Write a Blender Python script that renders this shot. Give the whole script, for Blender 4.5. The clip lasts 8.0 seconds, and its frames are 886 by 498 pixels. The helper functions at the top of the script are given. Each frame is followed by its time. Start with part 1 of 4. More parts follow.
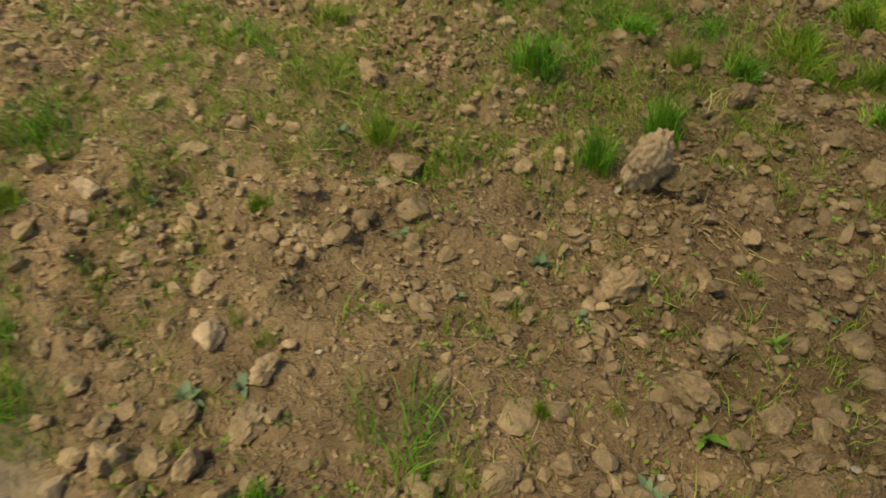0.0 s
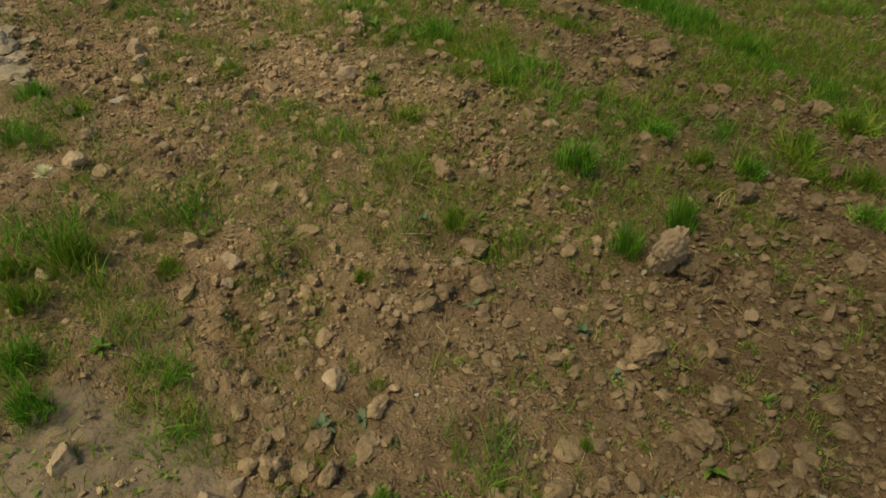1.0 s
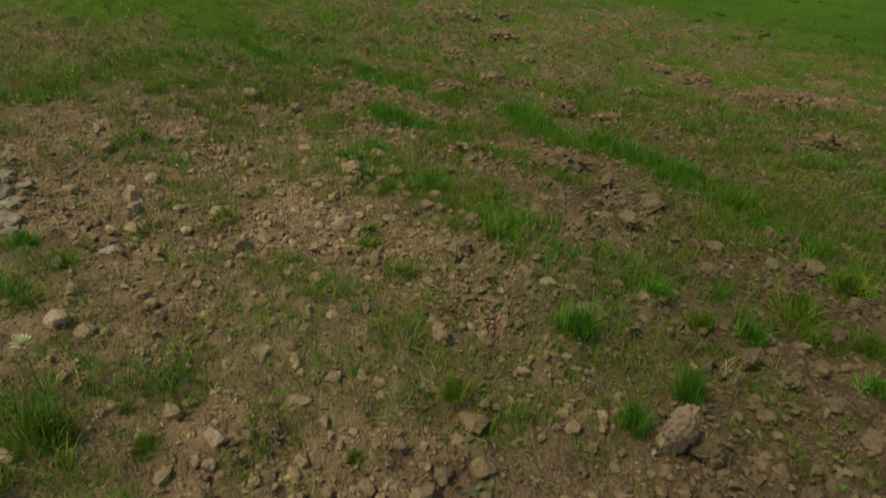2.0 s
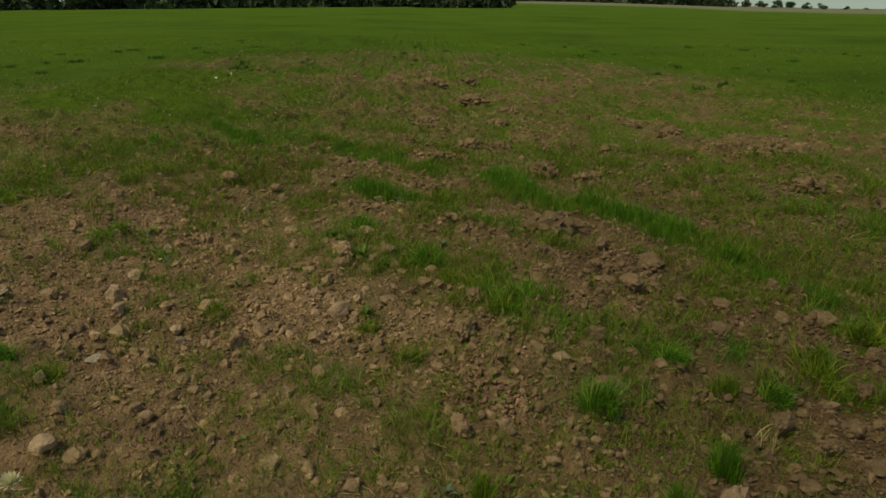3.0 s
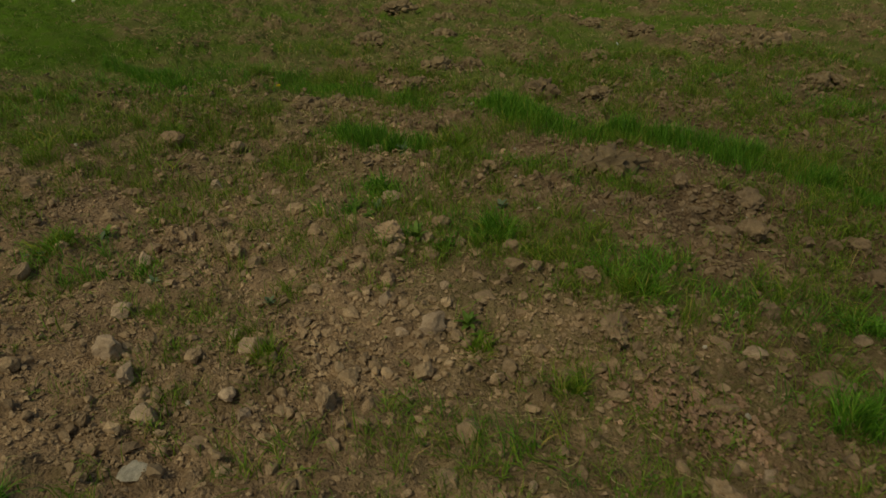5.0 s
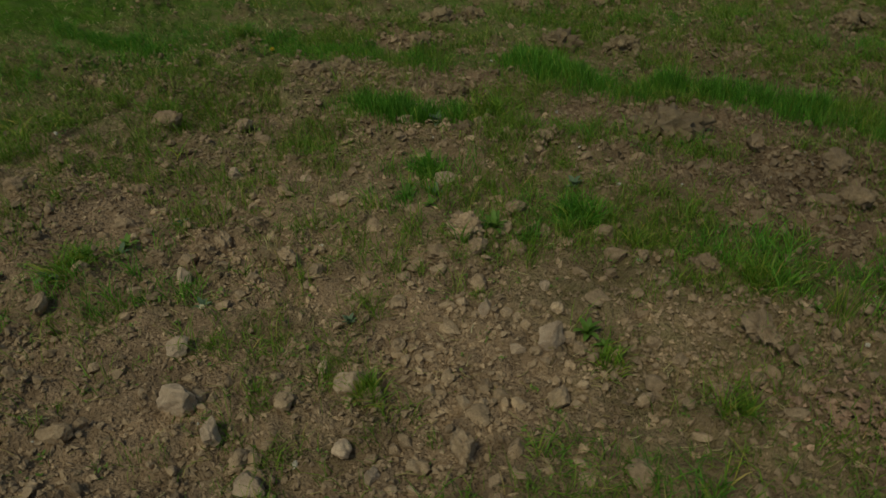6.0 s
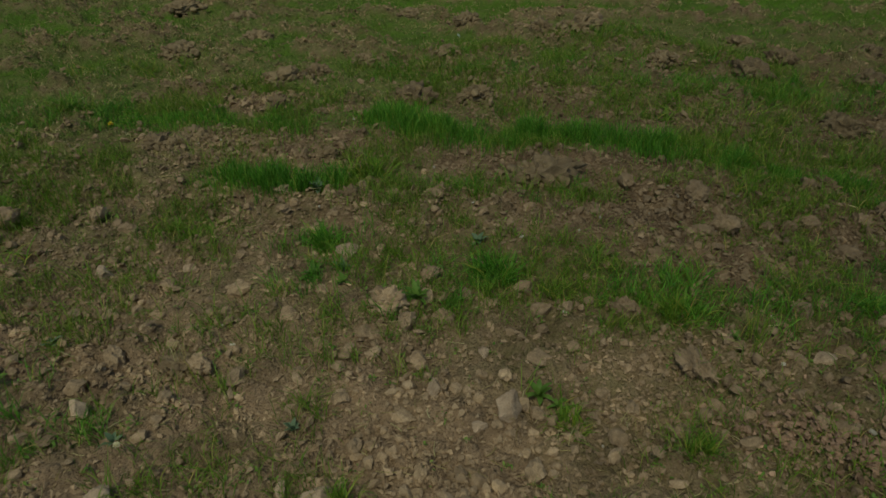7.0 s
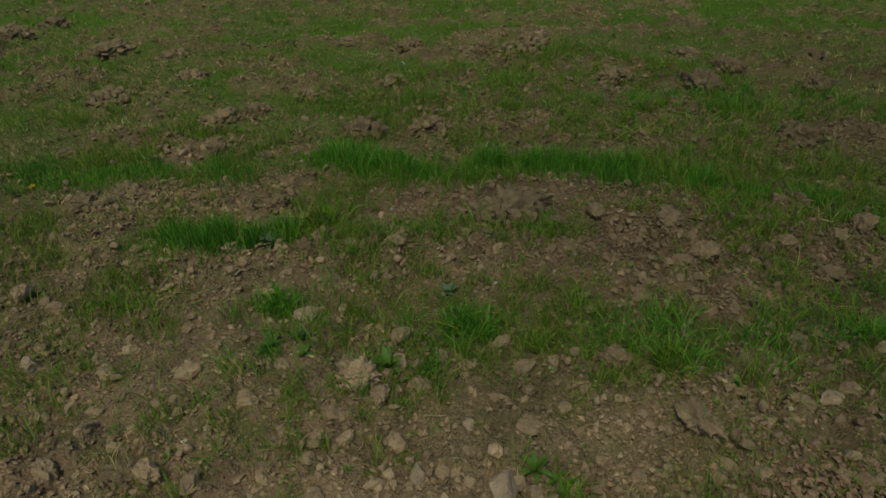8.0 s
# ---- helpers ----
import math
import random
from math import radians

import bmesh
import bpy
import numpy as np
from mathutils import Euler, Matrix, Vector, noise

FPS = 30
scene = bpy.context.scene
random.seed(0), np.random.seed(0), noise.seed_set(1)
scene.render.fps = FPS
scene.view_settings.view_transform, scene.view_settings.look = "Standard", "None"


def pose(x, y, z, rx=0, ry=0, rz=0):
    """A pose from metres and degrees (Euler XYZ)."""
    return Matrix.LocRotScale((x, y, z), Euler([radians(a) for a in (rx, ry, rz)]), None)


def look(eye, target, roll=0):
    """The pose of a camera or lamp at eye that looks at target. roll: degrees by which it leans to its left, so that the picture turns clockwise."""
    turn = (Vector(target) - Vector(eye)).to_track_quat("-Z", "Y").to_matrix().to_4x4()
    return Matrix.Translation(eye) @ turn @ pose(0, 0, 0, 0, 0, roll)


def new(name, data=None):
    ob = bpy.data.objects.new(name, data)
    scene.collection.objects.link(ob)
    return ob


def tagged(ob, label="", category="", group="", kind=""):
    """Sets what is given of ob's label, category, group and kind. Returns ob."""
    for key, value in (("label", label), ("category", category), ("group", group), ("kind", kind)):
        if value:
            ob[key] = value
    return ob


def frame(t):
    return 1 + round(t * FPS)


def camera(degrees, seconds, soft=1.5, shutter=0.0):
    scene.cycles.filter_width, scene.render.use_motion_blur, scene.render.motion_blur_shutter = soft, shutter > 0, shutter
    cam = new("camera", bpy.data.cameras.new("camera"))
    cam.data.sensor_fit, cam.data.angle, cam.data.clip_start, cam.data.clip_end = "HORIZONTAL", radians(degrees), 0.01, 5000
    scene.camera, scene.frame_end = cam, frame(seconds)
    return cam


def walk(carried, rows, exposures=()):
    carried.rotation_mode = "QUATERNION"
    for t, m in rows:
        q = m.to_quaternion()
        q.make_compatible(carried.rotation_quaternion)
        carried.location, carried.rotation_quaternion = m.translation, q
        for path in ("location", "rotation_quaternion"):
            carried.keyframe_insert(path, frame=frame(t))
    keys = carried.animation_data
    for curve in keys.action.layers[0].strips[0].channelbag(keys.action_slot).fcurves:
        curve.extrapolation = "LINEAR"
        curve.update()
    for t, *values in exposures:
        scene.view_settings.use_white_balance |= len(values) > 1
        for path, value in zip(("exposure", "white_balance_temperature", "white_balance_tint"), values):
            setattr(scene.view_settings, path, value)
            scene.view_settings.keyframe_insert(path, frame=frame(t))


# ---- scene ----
cam = camera(67.1, 8.0, 1.5, 0.25)
PATH = [
    (0, (0.369, 0.868, 0.945), (0.382, 2.405, -0.334), 1.0),
    (0.5, (0.27, 0.588, 1.195), (0.162, 2.166, -0.03), 1.8),
    (1, (0.208, 0.514, 1.319), (0.162, 2.137, 0.152), 1.4),
    (1.5, (0.164, 0.624, 1.356), (0.197, 2.316, 0.29), 2.1),
    (2, (0.141, 0.681, 1.434), (0.127, 2.485, 0.571), 2.9),
    (2.2, (0.138, 0.697, 1.464), (0.093, 2.535, 0.676), 1.8),
    (3.3, (-0.084, 0.899, 1.483), (0.007, 2.771, 0.786), -0.4),
    (3.5, (-0.15, 0.965, 1.491), (-0.064, 2.828, 0.769), 0.7),
    (4, (-0.333, 1.343, 1.432), (-0.194, 3.166, 0.621), 2.9),
    (4.5, (-0.52, 1.62, 1.466), (-0.312, 3.408, 0.594), 3.3),
    (4.8, (-0.773, 1.797, 1.477), (-0.481, 3.534, 0.53), -2.9),
    (5, (-0.879, 1.903, 1.471), (-0.488, 3.613, 0.511), -2.8),
    (5.2, (-0.975, 2.026, 1.467), (-0.586, 3.756, 0.542), -1.2),
    (6.3, (-1.456, 2.622, 1.504), (-0.827, 4.129, 0.349), -5.7),
    (6.5, (-1.539, 2.679, 1.544), (-0.777, 4.156, 0.433), -6.3),
    (7, (-1.572, 2.811, 1.571), (-0.578, 4.205, 0.538), -1.8),
    (7.5, (-1.486, 3.013, 1.563), (-0.403, 4.357, 0.554), -3.1),
    (8, (-1.434, 3.068, 1.586), (-0.318, 4.395, 0.589), -4.0),
]
walk(cam, [(t, look(eye, target, roll)) for t, eye, target, roll in PATH], [(0, 0.52, 8300, -5), (1, 0.02, 8100, -5), (1.5, -0.12, 7500, -5), (2, -0.24, 7300, -8), (3.5, -0.70, 8700, -3), (5, -0.82, 7900, -5), (6.5, -0.83, 6200, -10), (8, -0.73, 6200, -11)])

# ---- world ----
world = bpy.data.worlds.new("overcast_sky")
scene.world = world
world.use_nodes = True
wn = world.node_tree.nodes
sky = wn.new("ShaderNodeTexSky")
sky.sky_type = "NISHITA"
sky.sun_disc = False
SUN_UP, SUN_ROUND = radians(58), radians(-125)
sky.sun_elevation, sky.sun_rotation = SUN_UP, SUN_ROUND
sky.air_density, sky.dust_density, sky.ozone_density = 1.0, 1.5, 1.0
wn["Background"].inputs["Strength"].default_value = 0.118
way = wn.new("ShaderNodeTexCoord")
lift = wn.new("ShaderNodeVectorMath")
lift.inputs[1].default_value = (0, 0, 0.09)
world.node_tree.links.new(way.outputs["Generated"], lift.inputs[0])
world.node_tree.links.new(lift.outputs[0], sky.inputs["Vector"])
world.node_tree.links.new(sky.outputs["Color"], wn["Background"].inputs["Color"])
sun = new("sun", bpy.data.lights.new("sun", "SUN"))
sun.data.energy, sun.data.angle, sun.data.color = 2.45, radians(14), (1.0, 0.92, 0.78)
sun.matrix_world = look((0, 0, 30), (-30 / math.tan(SUN_UP) * math.sin(SUN_ROUND), -30 / math.tan(SUN_UP) * math.cos(SUN_ROUND), 0))

# ---- materials ----


def material(name, rough=0.9):
    m = bpy.data.materials.new(name)
    m.use_nodes = True
    shader = m.node_tree.nodes["Principled BSDF"]
    shader.inputs["Roughness"].default_value = rough
    shader.inputs["Specular IOR Level"].default_value = 0.2
    return m, m.node_tree.nodes, m.node_tree.links, shader


def tex_noise(nodes, links, where, scale, detail=6.0, rough=0.6):
    n = nodes.new("ShaderNodeTexNoise")
    n.inputs["Scale"].default_value, n.inputs["Detail"].default_value, n.inputs["Roughness"].default_value = scale, detail, rough
    links.new(where, n.inputs["Vector"])
    return n.outputs["Fac"]


def ramp(nodes, links, fac, stops):
    r = nodes.new("ShaderNodeValToRGB")
    while len(r.color_ramp.elements) < len(stops):
        r.color_ramp.elements.new(0.5)
    for e, (at, c) in zip(r.color_ramp.elements, stops):
        e.position, e.color = at, (*c, 1)
    links.new(fac, r.inputs["Fac"])
    return r.outputs["Color"]


def mixed(nodes, links, fac, a, b, mode="MIX"):
    m = nodes.new("ShaderNodeMix")
    m.data_type, m.blend_type = "RGBA", mode
    for v, k in ((fac, 0), (a, 6), (b, 7)):
        if isinstance(v, (int, float)):
            m.inputs[k].default_value = v
        elif isinstance(v, tuple):
            m.inputs[k].default_value = (*v, 1)
        else:
            links.new(v, m.inputs[k])
    return m.outputs[2]


def bumped(nodes, links, shader, height, strength, distance):
    b = nodes.new("ShaderNodeBump")
    b.inputs["Strength"].default_value, b.inputs["Distance"].default_value = strength, distance
    links.new(height, b.inputs["Height"])
    links.new(b.outputs["Normal"], shader.inputs["Normal"])


def soil_colour(nodes, links, where, dark, mid, light, size=1.0):
    big = tex_noise(nodes, links, where, 1.3 * size, 4)
    small = tex_noise(nodes, links, where, 38 * size, 8, 0.7)
    speck = tex_noise(nodes, links, where, 170 * size, 4, 0.7)
    c = ramp(nodes, links, small, [(0.28, dark), (0.52, mid), (0.74, light)])
    c = mixed(nodes, links, big, c, tuple(0.8 * v for v in mid))
    patch = ramp(nodes, links, tex_noise(nodes, links, where, 5.5 * size, 3), [(0.34, (0.72, 0.71, 0.70)), (0.5, (1, 1, 1)), (0.66, (1.24, 1.23, 1.21))])
    c = mixed(nodes, links, 1.0, c, patch, "MULTIPLY")
    grit = ramp(nodes, links, speck, [(0.3, (0.64, 0.61, 0.59)), (0.55, (1, 1, 1)), (0.75, (1.2, 1.2, 1.2))])
    c = mixed(nodes, links, 0.7, c, grit, "MULTIPLY")
    # the colour goes from lighter at low x to darker at high x, unevenly
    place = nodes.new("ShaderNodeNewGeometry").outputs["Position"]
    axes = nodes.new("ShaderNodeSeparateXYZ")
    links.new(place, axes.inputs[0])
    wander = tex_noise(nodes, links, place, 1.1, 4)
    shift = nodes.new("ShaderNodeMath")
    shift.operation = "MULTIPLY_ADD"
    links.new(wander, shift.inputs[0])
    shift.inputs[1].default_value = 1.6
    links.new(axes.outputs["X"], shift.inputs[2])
    side_tone = nodes.new("ShaderNodeMapRange")
    side_tone.inputs["From Min"].default_value, side_tone.inputs["From Max"].default_value = 0.15, 2.2
    side_tone.inputs["To Min"].default_value, side_tone.inputs["To Max"].default_value = 1.28, 0.68
    links.new(shift.outputs[0], side_tone.inputs["Value"])
    # beyond the patch this fades out to one even tone
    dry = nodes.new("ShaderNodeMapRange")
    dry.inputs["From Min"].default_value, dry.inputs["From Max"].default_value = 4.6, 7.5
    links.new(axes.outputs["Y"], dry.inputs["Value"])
    place_tone = mixed(nodes, links, dry.outputs["Result"], side_tone.outputs["Result"], (1.02, 1.02, 1.02))
    return mixed(nodes, links, 1.0, c, place_tone, "MULTIPLY"), small, speck


SOIL = ((0.168, 0.111, 0.063), (0.288, 0.191, 0.110), (0.408, 0.279, 0.168))


def ground_material():
    m, nodes, links, shader = material("soil_and_turf", 1.0)
    shader.inputs["Specular IOR Level"].default_value = 0.03
    where = nodes.new("ShaderNodeTexCoord").outputs["Object"]
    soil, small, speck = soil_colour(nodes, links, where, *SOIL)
    cover = nodes.new("ShaderNodeAttribute")
    cover.attribute_name = "cover"
    pale = nodes.new("ShaderNodeAttribute")
    pale.attribute_name = "pale"
    g1 = tex_noise(nodes, links, where, 0.35, 5)
    g2 = tex_noise(nodes, links, where, 9, 7, 0.7)
    green = ramp(nodes, links, g2, [(0.25, (0.050, 0.097, 0.010)), (0.5, (0.084, 0.158, 0.016)), (0.75, (0.122, 0.212, 0.024))])
    green = mixed(nodes, links, g1, green, (0.096, 0.168, 0.018))
    sward = ramp(nodes, links, tex_noise(nodes, links, where, 0.11, 5, 0.7), [(0.36, (0.74, 0.76, 0.76)), (0.5, (1, 1, 1)), (0.64, (1.2, 1.14, 1.1))])
    green = mixed(nodes, links, 1.0, green, sward, "MULTIPLY")
    edge = nodes.new("ShaderNodeMath")
    edge.operation = "MULTIPLY_ADD"
    links.new(g2, edge.inputs[0])
    edge.inputs[1].default_value = 0.9
    edge.inputs[2].default_value = -0.45
    add = nodes.new("ShaderNodeMath")
    add.operation = "ADD"
    add.use_clamp = True
    links.new(edge.outputs[0], add.inputs[0])
    links.new(cover.outputs["Fac"], add.inputs[1])
    keep = nodes.new("ShaderNodeMath")
    keep.operation = "MULTIPLY"
    links.new(add.outputs[0], keep.inputs[0])
    sharp = nodes.new("ShaderNodeMapRange")
    sharp.inputs["From Min"].default_value, sharp.inputs["From Max"].default_value = 0.02, 0.25
    links.new(cover.outputs["Fac"], sharp.inputs["Value"])
    links.new(sharp.outputs["Result"], keep.inputs[1])
    c = mixed(nodes, links, keep.outputs[0], soil, green)
    c = mixed(nodes, links, pale.outputs["Fac"], c, (0.21, 0.215, 0.13))
    dried = nodes.new("ShaderNodeAttribute")
    dried.attribute_name = "crust"
    mud = mixed(nodes, links, small, (0.185, 0.135, 0.085), (0.280, 0.208, 0.138))
    c = mixed(nodes, links, dried.outputs["Fac"], c, mud)
    links.new(c, shader.inputs["Base Color"])
    total = small
    bend = nodes.new("ShaderNodeTexNoise")
    bend.inputs["Scale"].default_value = 30
    links.new(where, bend.inputs["Vector"])
    warp = nodes.new("ShaderNodeVectorMath")
    warp.operation = "MULTIPLY_ADD"
    links.new(bend.outputs["Color"], warp.inputs[0])
    warp.inputs[1].default_value = (0.03, 0.03, 0.03)
    links.new(where, warp.inputs[2])
    for scale, share in ((40, -0.9), (95, -0.45)):
        cell = nodes.new("ShaderNodeTexVoronoi")
        cell.feature = "SMOOTH_F1"
        cell.inputs["Smoothness"].default_value = 0.35
        cell.inputs["Scale"].default_value = scale
        links.new(warp.outputs[0], cell.inputs["Vector"])
        both = nodes.new("ShaderNodeMath")
        both.operation = "MULTIPLY_ADD"
        links.new(cell.outputs["Distance"], both.inputs[0])
        both.inputs[1].default_value = share
        links.new(total, both.inputs[2])
        total = both.outputs[0]
    for scale, share in ((90, 0.55), (210, 0.30)):
        fine = nodes.new("ShaderNodeMath")
        fine.operation = "MULTIPLY_ADD"
        links.new(tex_noise(nodes, links, where, scale, 4, 0.65), fine.inputs[0])
        fine.inputs[1].default_value = share
        links.new(total, fine.inputs[2])
        total = fine.outputs[0]
    firm = nodes.new("ShaderNodeMapRange")
    firm.inputs["To Min"].default_value, firm.inputs["To Max"].default_value = 1.0, 0.25
    links.new(dried.outputs["Fac"], firm.inputs["Value"])
    loose = nodes.new("ShaderNodeMath")
    loose.operation = "MULTIPLY"
    links.new(total, loose.inputs[0])
    links.new(firm.outputs["Result"], loose.inputs[1])
    bumped(nodes, links, shader, loose.outputs[0], 1.0, 0.019)
    return m


def clod_material(name, dark, mid, light, by_island=False):
    m, nodes, links, shader = material(name, 0.95)
    where = nodes.new("ShaderNodeTexCoord").outputs["Object"]
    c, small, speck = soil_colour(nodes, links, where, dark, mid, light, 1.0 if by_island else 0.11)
    if by_island:
        luck, best = nodes.new("ShaderNodeNewGeometry").outputs["Random Per Island"], 1.42
    else:
        luck, best = nodes.new("ShaderNodeObjectInfo").outputs["Random"], 1.20
    tone = ramp(nodes, links, luck, [(0.0, (0.86, 0.85, 0.84)), (0.5, (0.99, 0.99, 0.99)), (0.84, (1.09, 1.09, 1.08)), (1.0, (best, best, best))])
    c = mixed(nodes, links, 1.0, c, tone, "MULTIPLY")
    links.new(c, shader.inputs["Base Color"])
    bumped(nodes, links, shader, small, 0.8, 0.012)
    return m


def leaf_material(name, stops, clear=0.25):
    m, nodes, links, shader = material(name, 0.55)
    luck = nodes.new("ShaderNodeNewGeometry").outputs["Random Per Island"]
    own = nodes.new("ShaderNodeObjectInfo").outputs["Random"]
    c = ramp(nodes, links, luck, stops)
    tone = ramp(nodes, links, own, [(0.0, (0.8, 0.85, 0.8)), (1.0, (1.15, 1.1, 1.1))])
    c = mixed(nodes, links, 1.0, c, tone, "MULTIPLY")
    links.new(c, shader.inputs["Base Color"])
    thin = nodes.new("ShaderNodeBsdfTranslucent")
    links.new(c, thin.inputs["Color"])
    both = nodes.new("ShaderNodeMixShader")
    both.inputs["Fac"].default_value = clear
    links.new(shader.outputs[0], both.inputs[1])
    links.new(thin.outputs[0], both.inputs[2])
    links.new(both.outputs[0], nodes["Material Output"].inputs["Surface"])
    return m


GROUND = ground_material()
CLOD = clod_material("dry_clod", (0.205, 0.138, 0.077), (0.336, 0.230, 0.132), (0.456, 0.324, 0.194))
CRUMB = clod_material("soil_crumbs", (0.197, 0.133, 0.074), (0.319, 0.218, 0.125), (0.432, 0.305, 0.181), True)
# a darker brown than HEAP, for two of the six mound bodies
DARK_EARTH = clod_material("dark_earth", (0.118, 0.081, 0.044), (0.205, 0.143, 0.079), (0.310, 0.220, 0.126))
ROSY = clod_material("rosy_crumbs", (0.222, 0.136, 0.082), (0.354, 0.220, 0.136), (0.476, 0.310, 0.197), True)
HEAP = clod_material("crumbly_earth", (0.150, 0.105, 0.055), (0.266, 0.188, 0.100), (0.388, 0.284, 0.160))
FARCLOD = clod_material("far_earth", (0.184, 0.124, 0.062), (0.308, 0.210, 0.107), (0.434, 0.306, 0.164), True)
PALE = clod_material("pale_clod", (0.270, 0.184, 0.112), (0.390, 0.270, 0.170), (0.500, 0.354, 0.230))
STONE = clod_material("pale_stone", (0.305, 0.210, 0.128), (0.420, 0.298, 0.190), (0.530, 0.392, 0.264))
SLAB = clod_material("pale_slab", (0.232, 0.175, 0.111), (0.323, 0.250, 0.168), (0.404, 0.323, 0.226))
CHIPS = clod_material("pale_chips", (0.34, 0.29, 0.21), (0.48, 0.42, 0.32), (0.62, 0.57, 0.46), True)
GRASS = leaf_material("field_grass", [(0.0, (0.077, 0.146, 0.013)), (0.35, (0.128, 0.226, 0.020)), (0.75, (0.206, 0.305, 0.033)), (0.93, (0.354, 0.329, 0.055)), (1.0, (0.515, 0.329, 0.121))], 0.35)
LUSH = leaf_material("lush_grass", [(0.0, (0.052, 0.142, 0.013)), (0.5, (0.120, 0.274, 0.025)), (0.9, (0.204, 0.396, 0.042)), (1.0, (0.354, 0.329, 0.055))], 0.35)
THIN = leaf_material("thin_grass", [(0.0, (0.090, 0.152, 0.013)), (0.5, (0.160, 0.246, 0.022)), (0.90, (0.240, 0.318, 0.040)), (1.0, (0.480, 0.330, 0.125))], 0.35)
MEADOW = leaf_material("meadow_grass", [(0.0, (0.076, 0.148, 0.012)), (0.5, (0.136, 0.238, 0.020)), (0.82, (0.202, 0.304, 0.034)), (0.86, (0.36, 0.28, 0.11)), (1.0, (0.52, 0.40, 0.20))], 0.35)
BROAD = leaf_material("broad_leaf", [(0.0, (0.085, 0.155, 0.022)), (0.6, (0.140, 0.225, 0.035)), (1.0, (0.215, 0.280, 0.055))], 0.3)
DARK = leaf_material("dark_leaf", [(0.0, (0.045, 0.105, 0.014)), (1.0, (0.085, 0.17, 0.02))], 0.2)
WHITE = leaf_material("white_petals", [(0.0, (0.7, 0.7, 0.62)), (1.0, (0.8, 0.8, 0.75))])
BLUISH = leaf_material("bluish_leaf", [(0.0, (0.10, 0.15, 0.075)), (1.0, (0.19, 0.24, 0.135))])
STRAW = leaf_material("dry_straw", [(0.0, (0.28, 0.20, 0.075)), (0.6, (0.42, 0.33, 0.13)), (1.0, (0.58, 0.49, 0.25))], 0.1)
WOODS = leaf_material("far_leaves", [(0.0, (0.050, 0.075, 0.040)), (1.0, (0.110, 0.145, 0.075))], 0.15)
YELLOW = leaf_material("yellow_petals", [(0.0, (0.75, 0.50, 0.03)), (1.0, (0.85, 0.62, 0.06))])
CREAM = leaf_material("cream_petals", [(0.0, (0.68, 0.62, 0.36)), (1.0, (0.75, 0.70, 0.48))])
BARK = clod_material("bark", (0.04, 0.03, 0.02), (0.08, 0.06, 0.045), (0.13, 0.10, 0.08))

# ---- lie of the land ----


def vnoise(x, y, seed):
    """Smooth noise in -1..1 on a unit lattice."""
    x, y = np.asarray(x, float), np.asarray(y, float)
    ix, iy = np.floor(x).astype(np.int64), np.floor(y).astype(np.int64)
    fx, fy = x - ix, y - iy
    u, v = fx * fx * fx * (fx * (fx * 6 - 15) + 10), fy * fy * fy * (fy * (fy * 6 - 15) + 10)

    def value(a, b):
        h = (a * 374761393 + b * 668265263 + seed * 1442695041) & 0xFFFFFFFF
        h = ((h ^ (h >> 13)) * 1274126177) & 0xFFFFFFFF
        h = ((h ^ (h >> 16)) * 1812433253) & 0xFFFFFFFF
        return (h ^ (h >> 15)) / 2147483647.5 - 1

    low = value(ix, iy) * (1 - u) + value(ix + 1, iy) * u
    high = value(ix, iy + 1) * (1 - u) + value(ix + 1, iy + 1) * u
    return low * (1 - v) + high * v


def fbm(x, y, seed, octaves=4, gain=0.5):
    total, size, top = 0.0, 1.0, 0.0
    for n in range(octaves):
        total, top = total + size * vnoise(x * 2**n + 17.3 * n, y * 2**n - 9.1 * n, seed + n), top + size
        size *= gain
    return total / top


def smooth(a, b, v):
    t = np.clip((v - a) / (b - a), 0, 1)
    return t * t * (3 - 2 * t)


def terrain(x, y):
    """The lie of the field: rising gently ahead to a level, tilted down to the right, and falling away far off to the right."""
    x, y = np.asarray(x, float), np.asarray(y, float)
    z = -0.005 - 0.070 * np.log1p(np.exp(np.clip((4.6 - np.maximum(y, -5)) / 1.2, -40, 40)))
    z = z - 0.050 * x / np.sqrt(1 + (x / 3.5) ** 2)
    for a, b, up in SWELLS:
        z = z + up * np.exp(-((x - a) ** 2 + (y - b) ** 2) / 0.605)
    far = np.hypot(x, y)
    side = smooth(0.12, 0.6, x / np.maximum(far, 1e-3)) * (y > 0)
    return z - 0.014 * side * np.maximum(far - 20, 0)


SWELLS = [  # low swells and hollows in the worked patch: x, y, height
    (-0.4, 2, -0.053), (0.5, 2, -0.019), (1.4, 2, -0.012), (-1.3, 2.9, 0.025), (-0.4, 2.9, 0.024), (0.5, 2.9, 0.043), (1.4, 2.9, -0.035), (-1.3, 3.8, -0.026), (-0.4, 3.8, -0.059),
    (0.5, 3.8, 0.032), (1.4, 3.8, -0.016), (-1.3, 4.8, -0.018), (0.5, 4.8, 0.036), (1.4, 4.8, 0.025), (-1.3, 5.9, -0.089), (-0.4, 5.9, -0.021), (0.5, 5.9, -0.02), (1.4, 5.9, 0.013),
]


